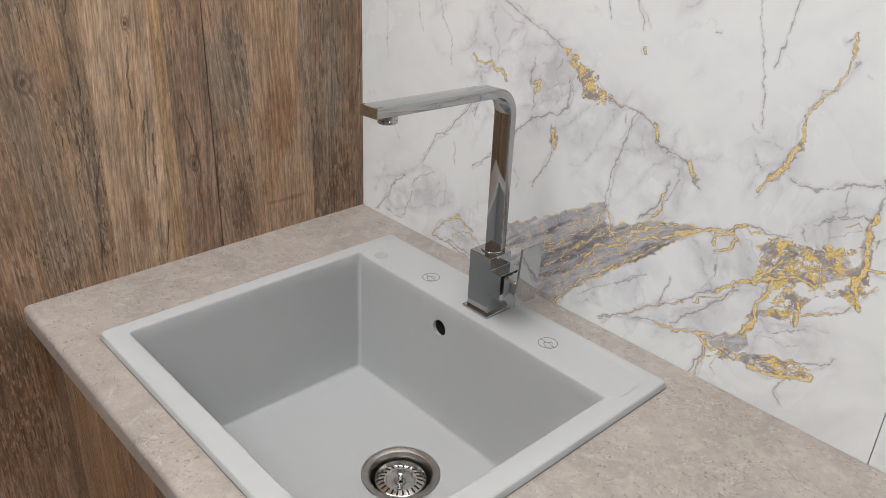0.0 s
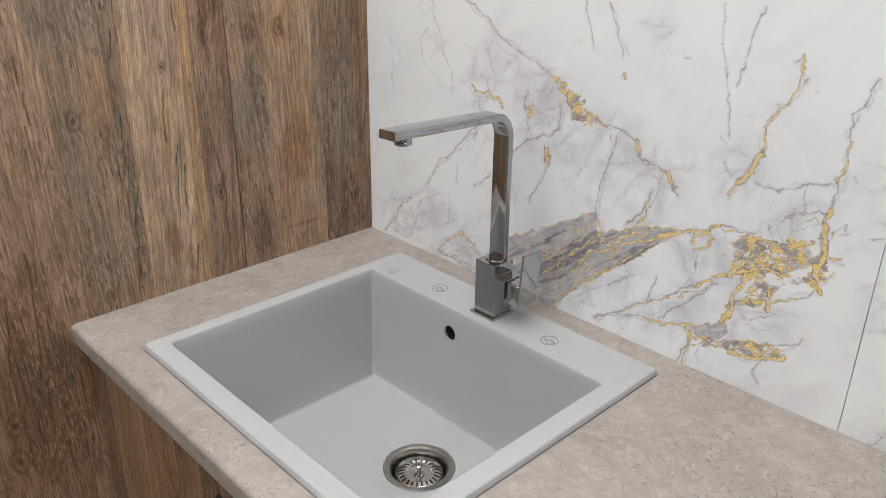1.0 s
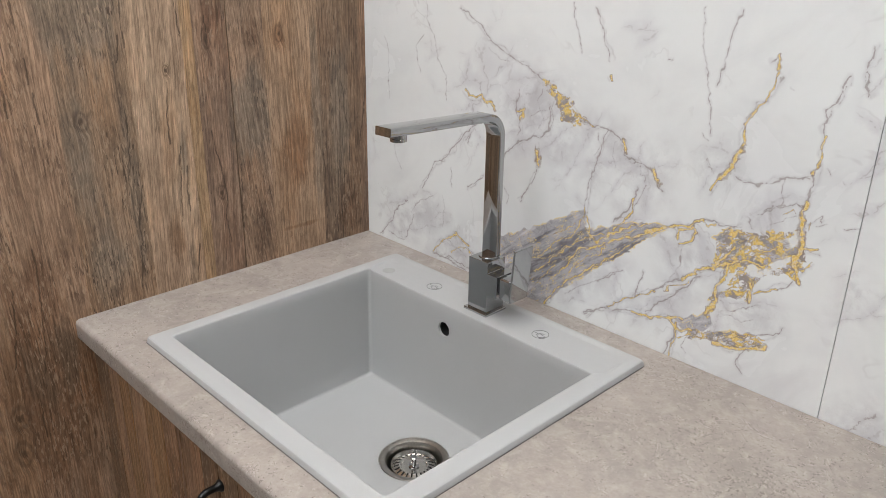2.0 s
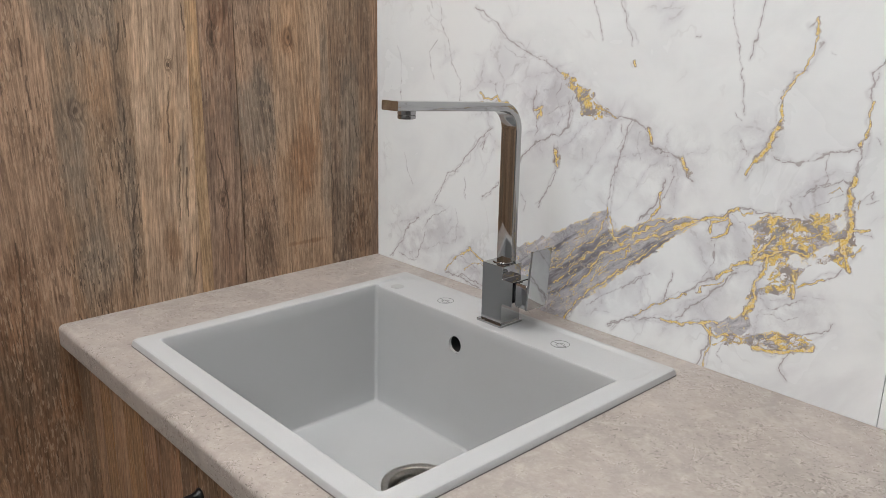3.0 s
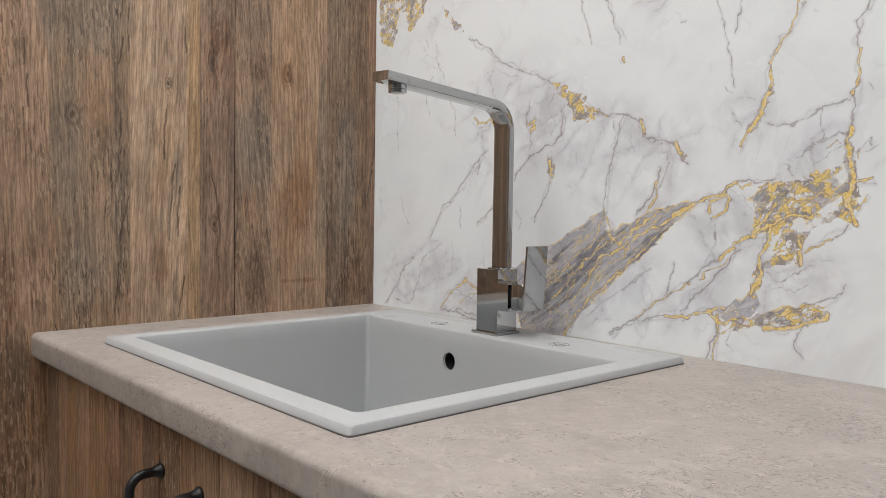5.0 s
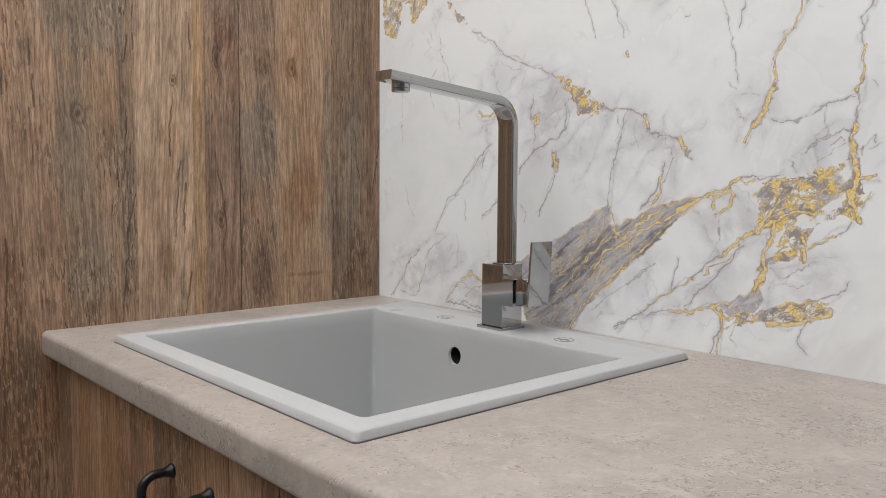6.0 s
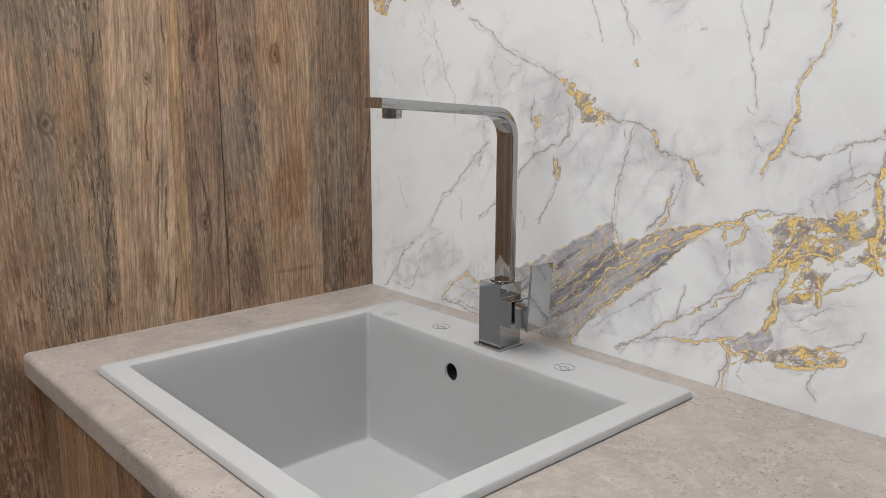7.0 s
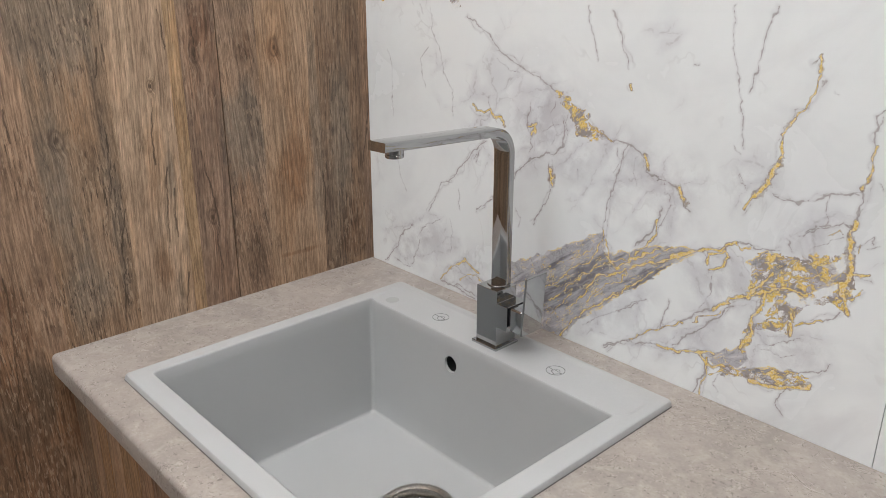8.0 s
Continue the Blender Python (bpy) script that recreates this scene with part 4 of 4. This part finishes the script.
def plank(y0, y1, mat, parent, z0=0.0, z1=2.69, low=0.50, high=1.54, step=0.0016):
    """A board whose face is a net that carries the places of cracks, knots and stains."""
    rows = np.concatenate([[z0], np.linspace(low, high, int((high - low) / step)), [z1]])
    cols = np.linspace(y0, y1, max(2, int((y1 - y0) / step)))
    ny, nz = cols.size, rows.size
    gy, gz = np.meshgrid(cols, rows, indexing="ij")
    py, pz = gy.ravel(), gz.ravel()
    wy = py + 0.0022 * wander(py + 2, pz, 0.024, 5) + 0.0010 * wander(py + 2, pz, 0.007, 6)
    field = np.zeros((py.size, 4), np.float32)
    for pts in CRACKS:
        for a, b in zip(pts, pts[1:]):
            if max(a[0], b[0]) > y0 - 0.02 and min(a[0], b[0]) < y1 + 0.02:
                field[:, 0] = np.maximum(field[:, 0], 1 - segment_distance(wy, pz, a, b) / 0.0019)
    for y, z, r in KNOTS:
        field[:, 1] = np.maximum(field[:, 1], 1 - np.hypot(wy - y, (pz - z) / 1.7) / (1.6 * r))
    for y, z, ry, rz, amount in STAINS:
        d = np.hypot((py - y) / ry, (pz - z) / rz)
        field[:, 2] = np.maximum(field[:, 2], amount * np.clip(1.5 - d, 0, 1))
    for y, z, ry, rz, amount in BURNS:
        d = np.hypot((py - y) / ry, (pz - z) / rz)
        field[:, 3] = np.maximum(field[:, 3], amount * np.clip(1.4 - d, 0, 1))
    n = py.size
    verts = np.concatenate([np.stack([np.zeros(n), py, pz], 1), [(-0.018, y0, z0), (-0.018, y1, z0), (-0.018, y1, z1), (-0.018, y0, z1)]])
    i, j = np.meshgrid(np.arange(ny - 1), np.arange(nz - 1), indexing="ij")
    q = (i * nz + j).ravel()
    faces = np.stack([q, q + nz, q + nz + 1, q + 1], 1).tolist()
    faces += [[k * nz for k in range(ny)][::-1] + [n, n + 1], [k * nz + nz - 1 for k in range(ny)] + [n + 2, n + 3],
              list(range(nz)) + [n + 3, n], list(range((ny - 1) * nz, ny * nz))[::-1] + [n + 1, n + 2], [n, n + 3, n + 2, n + 1]]
    mesh = bpy.data.meshes.new("plank")
    mesh.from_pydata(verts.tolist(), [], faces)
    mesh.attributes.new("grain", "FLOAT_COLOR", "POINT").data.foreach_set("color", np.concatenate([field, np.zeros((4, 4), np.float32)]).ravel())
    mesh.materials.append(mat)
    ob = new("plank", mesh)
    ob.parent = parent


for y0, y1, mat in PLANKS:
    plank(y0, y1, mat, wood_wall, step=0.0016 if y1 > -0.72 else 0.02)
part("joint_backing", box(-0.0215, -0.0182, -1.40, 0.010, 0.0, 2.69), JOINT, wood_wall, "dark joint between the boards")

# ---- worktop ----
worktop = thing("worktop", (0.9, -0.3, 0.866), "beige stone-look laminate worktop with a rounded front edge", "worktop")


def worktop_profile(x, front=-0.604, back=-0.001, top=0.902, low=0.866, r=0.008):
    pts = [(x, back, low), (x, back, top)]
    for k in range(9):
        a = radians(90 + 90 * k / 8)
        pts.append((x, front + r + r * math.cos(a), top - r + r * math.sin(a)))
    for k in range(7):
        a = radians(180 + 90 * k / 6)
        pts.append((x, front + 0.007 + 0.007 * math.cos(a), low + 0.007 + 0.007 * math.sin(a)))
    return pts


slab = part("slab", loft([worktop_profile(0.001), worktop_profile(1.86)]), STONE, worktop, smooth=True)
carve(slab, [box(0.158, 0.692, -0.542, -0.064, 0.80, 1.0)])

# ---- sink ----
SX0, SX1, SY0, SY1 = 0.1475, 0.7045, -0.5535, -0.0515
BX0, BX1, BY0, BY1 = 0.1735, 0.6715, -0.5215, -0.1385
sink = thing("sink", (0.425, -0.3, 0.705), "light grey granite composite single-bowl sink set in the worktop", "sink")


def between(a, b, s):
    return [tuple(p + (q - p) * s for p, q in zip(u, v)) for u, v in zip(a, b)]


def deck_dip(x, y):
    """The tap ledge lies two millimetres below the rim that runs round it."""
    cx, cy, hx, hy, r = 0.4265, -0.1035, 0.258, 0.041, 0.032
    qx, qy = abs(x - cx) - hx + r, abs(y - cy) - hy + r
    d = math.hypot(max(qx, 0), max(qy, 0)) + min(max(qx, qy), 0) - r
    s = min(1, max(0, 0.5 - d / 0.0045))
    return -0.0028 * s * s * (3 - 2 * s)


def bowl(inset, r, z):
    return round_rect(BX0 + inset, BX1 - inset, BY0 + inset, BY1 - inset, r, z, 60, 8)


def rim(inset, r, z):
    return round_rect(SX0 + inset, SX1 - inset, SY0 + inset, SY1 - inset, r, z, 60, 8)


rings = [rim(0.0006, 0.006, 0.9028), rim(0, 0.006, 0.9038), rim(0.0014, 0.006, 0.9094), rim(0.0024, 0.006, 0.9108), rim(0.0046, 0.006, 0.9115)]
lip_out, lip_in = rim(0.0046, 0.006, 0.9115), bowl(-0.0030, 0.009, 0.9115)
for k in range(1, 27):
    rings.append([(x, y, z + deck_dip(x, y)) for x, y, z in between(lip_out, lip_in, k / 26)])
for inset, r, drop in ((-0.0018, 0.008, 0.0003), (-0.0007, 0.007, 0.0011), (0.0, 0.006, 0.0026)):
    rings.append([(x, y, z + deck_dip(x, y) * 0.9) for x, y, z in bowl(inset, r, 0.9115 - drop)])
rings += [bowl(0.0012, 0.006, 0.89), bowl(0.009, 0.006, 0.735)]
for k in range(1, 7):
    a = radians(90 * k / 6)
    rings.append(bowl(0.0105 + 0.006 * (1 - math.cos(a)), 0.006 + 0.003 * k / 6, 0.7055 - 0.006 * math.sin(a)))
rings.append(bowl(0.10, 0.05, 0.6990))
bottom = len(rings)
under = [bowl(0.10, 0.05, 0.688), bowl(0.008, 0.03, 0.690), bowl(-0.004, 0.03, 0.73), bowl(-0.009, 0.02, 0.897), bowl(-0.010, 0.018, 0.9028)]
body_bm = bmesh.new()
rows = [[body_bm.verts.new(p) for p in ring] for ring in rings + under]
count = len(rows[0])
for i, (a, b) in enumerate(zip(rows, rows[1:] + rows[:1])):
    if i == bottom - 1:
        continue
    for k in range(count):
        j = (k + 1) % count
        body_bm.faces.new((a[k], a[j], b[j], b[k]))
body_bm.faces.new(rows[bottom - 1])
body_bm.faces.new(rows[bottom][::-1])
sink_body = part("basin", body_bm, SINK, sink, smooth=True)
DX, DY, DZ = 0.437, -0.266, 0.6990
hole = lathe([(0.0132, -0.03), (0.0132, 0.03)], 0, 0, 32)
hole.transform(Matrix.Translation((0.373, -0.1345, 0.864)) @ Matrix.Rotation(radians(90), 4, "X"))
drain_hole = lathe([(0.0475, 0.67), (0.0475, 0.715)], DX, DY, 48)
carve(sink_body, [hole, drain_hole])
sink_body.data.polygons.foreach_set("use_smooth", [True] * len(sink_body.data.polygons))
sink_body.data.set_sharp_from_angle(angle=radians(35))
# the pipe starts close behind the hole's mouth; its black paints the shade inside
pipe = lathe([(0.0131, -0.040), (0.0131, 0.0020), (0.0122, 0.0020), (0.0122, -0.038)], 0, 0, 28)
pipe.transform(Matrix.Translation((0.373, -0.1345, 0.864)) @ Matrix.Rotation(radians(90), 4, "X"))
part("overflow_pipe", pipe, RECESS_SHADE, sink, "overflow pipe, blackened for the shade in the opening")
part("worktop_seal", loft([round_rect(SX0 - 0.0004, SX1 + 0.0004, SY0 - 0.0004, SY1 + 0.0004, 0.006, z, 4, 4) for z in (0.9021, 0.9032)]
                         + [round_rect(SX0 + 0.004, SX1 - 0.004, SY0 + 0.004, SY1 - 0.004, 0.006, z, 4, 4) for z in (0.9032, 0.9021)], closed=True), SEAL, sink, "thin dark seal under the rim")


def tap_mark(x, y, z):
    """A printed ring with a small outline of a tap hole symbol in it."""
    ring = []
    for r, h in ((0.0128, 0), (0.0128, 0.0003), (0.0136, 0.0003), (0.0136, 0)):
        ring.append([(x + r * math.cos(2 * math.pi * k / 40), y + r * math.sin(2 * math.pi * k / 40), z + h) for k in range(40)])
    bms = [loft(ring, closed=True)]
    lever = [(-0.0090, 0.0078), (-0.0025, 0.0004)]
    cup = [(-0.0062, -0.0014), (-0.0010, 0.0020), (0.0080, -0.0085), (-0.0025, -0.0112), (-0.0062, -0.0014)]
    hook = [(0.0002, 0.0022), (0.0055, 0.0016), (0.0062, -0.0024)]
    for line in (lever, cup, hook):
        for (u0, v0), (u1, v1) in zip(line, line[1:]):
            w = math.hypot(u1 - u0, v1 - v0)
            stroke = box(-w / 2, w / 2, -0.0004, 0.0004, 0, 0.0003)
            stroke.transform(Matrix.Translation((x, y, z)) @ Matrix.Rotation(radians(40), 4, "Z") @ Matrix.Translation(((u0 + u1) / 2, (v0 + v1) / 2, 0))
                             @ Matrix.Rotation(math.atan2(v1 - v0, u1 - u0), 4, "Z"))
            bms.append(stroke)
    part("tap_hole_mark", joined(*bms), INK, sink, "thin grey circle with a line symbol")


tap_mark(0.307, -0.1005, 0.90875)
tap_mark(0.546, -0.1005, 0.90875)
part("plug_mark", lathe([(0.0, 0.9086), (0.0115, 0.9086), (0.0115, 0.9090), (0.0105, 0.9092)][1:], 0.2005, -0.1145, 32), SPOT, sink, "small round greyer spot")

# ---- strainer ----
strainer = thing("sink_strainer", (DX, DY, DZ - 0.03), "round brushed steel basket strainer in the sink drain", "strainer")
part("flange", lathe([(0.0462, DZ - 0.030), (0.0462, DZ + 0.0002), (0.0562, DZ + 0.0002), (0.0570, DZ + 0.0010), (0.0560, DZ + 0.0022), (0.0520, DZ + 0.0024), (0.0465, DZ + 0.0004),
                      (0.0440, DZ - 0.0040), (0.0432, DZ - 0.0100), (0.0424, DZ - 0.0190), (0.0420, DZ - 0.0240), (0.0415, DZ - 0.030)], DX, DY, 64), STEEL, strainer, smooth=True)
part("basket", lathe([(0.0378, DZ - 0.0240), (0.0378, DZ - 0.0100), (0.0373, DZ - 0.0084), (0.0364, DZ - 0.0078), (0.0352, DZ - 0.0100), (0.0330, DZ - 0.0135),
                      (0.0240, DZ - 0.0100), (0.0215, DZ - 0.0105), (0.0200, DZ - 0.0125), (0.006, DZ - 0.0135)], DX, DY, 64), BASKET, strainer, "slotted steel basket", smooth=True)
# the basket is uncut: thin black strips on it paint the dark of its slots
slot_shade = box(0.0235, 0.0325, -0.0011, 0.0011, -0.0003, 0.0006)
slot_shade.transform(Matrix.Translation((0, 0, DZ - 0.0117)) @ Matrix.Translation((0.028, 0, 0)) @ Matrix.Rotation(radians(21), 4, "Y") @ Matrix.Translation((-0.028, 0, 0)))
slot_shade.transform(Matrix.Translation((DX, DY, 0)))
first_slot_shade = part("slot_shade", slot_shade, RECESS_SHADE, strainer)
for k in range(1, 22):
    ob = new("slot_shade", first_slot_shade.data)
    ob.parent = strainer
    ob.matrix_local = Matrix.Rotation(2 * math.pi * k / 22, 4, "Z")
part("knob", lathe([(0.0085, DZ - 0.0136), (0.0085, DZ - 0.0115), (0.0040, DZ - 0.0100), (0.0036, DZ + 0.001), (0.0056, DZ + 0.0022), (0.0058, DZ + 0.0042), (0.0048, DZ + 0.005)], DX, DY, 28), CHROME, strainer, "chrome lifting post", smooth=True)

# ---- faucet ----
faucet = thing("kitchen_faucet", (0.4255, -0.097, 0.9088), "square chrome kitchen faucet with a tall swivel spout", "faucet")
part("base_plate", box(0.400, 0.4505, -0.1225, -0.0740, 0.9087, 0.9130, 0.0008), CHROME, faucet)


def stepped_block(outline, y0, y1, bevel):
    """A block of the given outline, as seen from the front, with slightly eased edges."""
    bm = loft([[(x, y, z) for x, z in outline] for y in (y0, y1)])
    bmesh.ops.recalc_face_normals(bm, faces=bm.faces)
    bmesh.ops.bevel(bm, geom=bm.edges[:], offset=bevel, segments=2, affect="EDGES", profile=0.5)
    return bm


SIDE = ((0.4055, 0.9128), (0.4465, 0.9128), (0.4465, 0.9450), (0.4670, 0.9450), (0.4670, 0.9835), (0.4465, 0.9835), (0.4465, 1.0020), (0.4055, 1.0020))
part("body", stepped_block(SIDE, -0.1180, -0.0770, 0.0006), CHROME, faucet, "square body with a stepped cartridge block")
gap = lathe([(0.0165, 0.4660), (0.0165, 0.4720)], 0, 0, 32)
gap.transform(Matrix.Translation((0, -0.0975, 0.9648)) @ Matrix.Rotation(radians(90), 4, "Y"))
part("cartridge_neck", gap, BLACK, faucet, "black gap ring behind the lever")
lever = box(0.4715, 0.4945, -0.1180, -0.0770, 0.9480, 0.9850, 0.0030, 3)
lever_ob = part("lever", lever, CHROME, faucet, smooth=True)
plate = box(-0.0017, 0.0017, -0.1185, -0.0765, 0.0, 0.090, 0.0007)
plate.transform(Matrix.Translation((0.4945, 0, 0.9480)) @ Matrix.Rotation(radians(4.0), 4, "Y"))
part("lever_plate", plate, CHROME, lever_ob, "flat upright chrome plate")
collar = lathe([(0.0165, 1.0018), (0.0165, 1.0030), (0.0158, 1.0036)], 0.4245, -0.0925, 40)
part("swivel_collar", collar, CHROME, faucet, smooth=True)


def spout():
    """A flat bar bent over: upright, a quarter turn, then level towards the bowl."""
    wide, thick, r = 0.0285, 0.0118, 0.0014
    radius, top, reach, rise = 0.036, 1.2332, 0.240, radians(3.7)
    line = [(0.0, 1.003), (0.0, 1.06), (0.0, top - radius - 0.02)]
    for k in range(0, 13):
        a = radians(86.3 * k / 12)
        line.append((radius * (1 - math.cos(a)), top - radius + radius * math.sin(a)))
    ex, ez = line[-1]
    for k in range(1, 5):
        s = (reach - ex) * k / 4
        line.append((ex + s * math.cos(rise), ez + s * math.sin(rise)))
    section = []
    for cx, cy, a0 in ((wide / 2 - r, thick / 2 - r, 0), (-wide / 2 + r, thick / 2 - r, 90), (-wide / 2 + r, -thick / 2 + r, 180), (wide / 2 - r, -thick / 2 + r, 270)):
        for k in range(4):
            a = radians(a0 + 30 * k)
            section.append((cx + r * math.cos(a), cy + r * math.sin(a)))
    rings = []
    for i, (u, z) in enumerate(line):
        u0, z0 = line[max(i - 1, 0)]
        u1, z1 = line[min(i + 1, len(line) - 1)]
        n = math.hypot(u1 - u0, z1 - z0)
        du, dz = (u1 - u0) / n, (z1 - z0) / n
        rings.append([(a, -(u - b * dz), z + b * du) for a, b in section])
    return loft(rings)


SWING = Matrix.Translation((0.4262, -0.0890, 0)) @ Matrix.Rotation(radians(4.6), 4, "Z")
bar = spout()
bar.transform(SWING)
spout_ob = part("spout", bar, CHROME, faucet, smooth=True)
aer = lathe([(0.0105, 1.2286), (0.0114, 1.2292), (0.0114, 1.2325), (0.0109, 1.2332), (0.0114, 1.2339), (0.0114, 1.2430)], 0, -0.211, 40)
aer.transform(SWING)
aerator = part("aerator", aer, CHROME, spout_ob, smooth=True)
mesh_disc = lathe([(0.0090, 1.2283), (0.0090, 1.2289)], 0, -0.211, 32)
mesh_disc.transform(SWING)
part("aerator_mesh", mesh_disc, STEEL, aerator)

# ---- base cabinets ----
DOOR_TONES = ((0.052, GREY), (0.040, TAN), (0.034, HONEY), (0.052, TAN), (0.058, HONEY), (0.046, WARM), (0.012, UMBER), (0.058, WARM), (0.046, ASH), (0.040, GREY),
              (0.085, RUSSET), (0.064, TAN), (0.030, UMBER), (0.090, WARM), (0.060, SMOKE), (0.110, TAN), (0.050, HONEY))


def cabinet(x0, x1, label):
    root = thing("base_cabinet", ((x0 + x1) / 2, -0.29, 0.0), label, "cabinet", "base cabinets under the worktop")
    part("side_panel", box(x0, x0 + 0.016, -0.562, -0.02, 0.10, 0.8645), CARCASS, root)
    part("side_panel", box(x1 - 0.016, x1, -0.562, -0.02, 0.10, 0.8645), CARCASS, root)
    part("bottom_panel", box(x0 + 0.0162, x1 - 0.0162, -0.562, -0.02, 0.10, 0.116), CARCASS, root)
    part("back_panel", box(x0 + 0.0162, x1 - 0.0162, -0.0198, -0.014, 0.10, 0.66), CARCASS, root)
    part("front_rail", box(x0 + 0.0162, x1 - 0.0162, -0.560, -0.546, 0.79, 0.8645), JOINT, root)
    part("plinth", box(x0, x1, -0.52, -0.505, 0.0, 0.0998), CARCASS, root)
    return root


def door(root, x0, x1, shift, handle_x):
    leaf = part("door", box(x0, x1, -0.5785, -0.5645, 0.115, 0.8590), JOINT, root, "weathered oak plank door")
    x, k = x0, shift
    while x < x1 - 0.001:
        w, mat = DOOR_TONES[k % len(DOOR_TONES)]
        nxt = min(x1, x + w)
        if x1 - nxt < 0.02:
            nxt = x1
        part("plank", box(x, nxt - (0.0 if nxt == x1 else 0.0016), -0.5840, -0.5786, 0.115, 0.8590, 0.0004, 1), mat, leaf)
        x, k = nxt, k + 1
    part("edge_band", box(x0 - 0.0012, x0 - 0.0001, -0.5840, -0.5645, 0.115, 0.8590), TAN, leaf, "pale edge strip of the door")
    pts = []
    top, low, out, r = 0.806, 0.678, -0.5840 - 0.034, 0.016
    pts.append((handle_x, -0.5840, top))
    for s in range(7):
        a = radians(90 * s / 6)
        pts.append((handle_x, out + r - r * math.sin(a), top - r + r * math.cos(a)))
    for s in range(7):
        a = radians(90 * s / 6)
        pts.append((handle_x, out + r - r * math.cos(a), low + r - r * math.sin(a)))
    pts.append((handle_x, -0.5840, low))
    ends = []
    for z in (top, low):
        foot = lathe([(0.0085, 0.0), (0.0085, 0.0025), (0.0062, 0.0055), (0.0050, 0.010)], 0, 0, 24)
        foot.transform(Matrix.Translation((handle_x, -0.5840, z)) @ Matrix.Rotation(radians(90), 4, "X"))
        ends.append(foot)
    part("handle", joined(tube(pts, 0.0050), *ends), BLACK, leaf, "black bow handle", smooth=True)


sink_cabinet = cabinet(0.003, 0.915, "weathered oak base cabinet with two doors under the sink")
door(sink_cabinet, 0.007, 0.4545, 0, 0.410)
door(sink_cabinet, 0.4575, 0.914, 10, 0.502)
next_cabinet = cabinet(0.917, 1.858, "weathered oak base cabinet with two doors beside the sink unit")
door(next_cabinet, 0.918, 1.386, 7, 1.340)
door(next_cabinet, 1.389, 1.857, 1, 1.435)
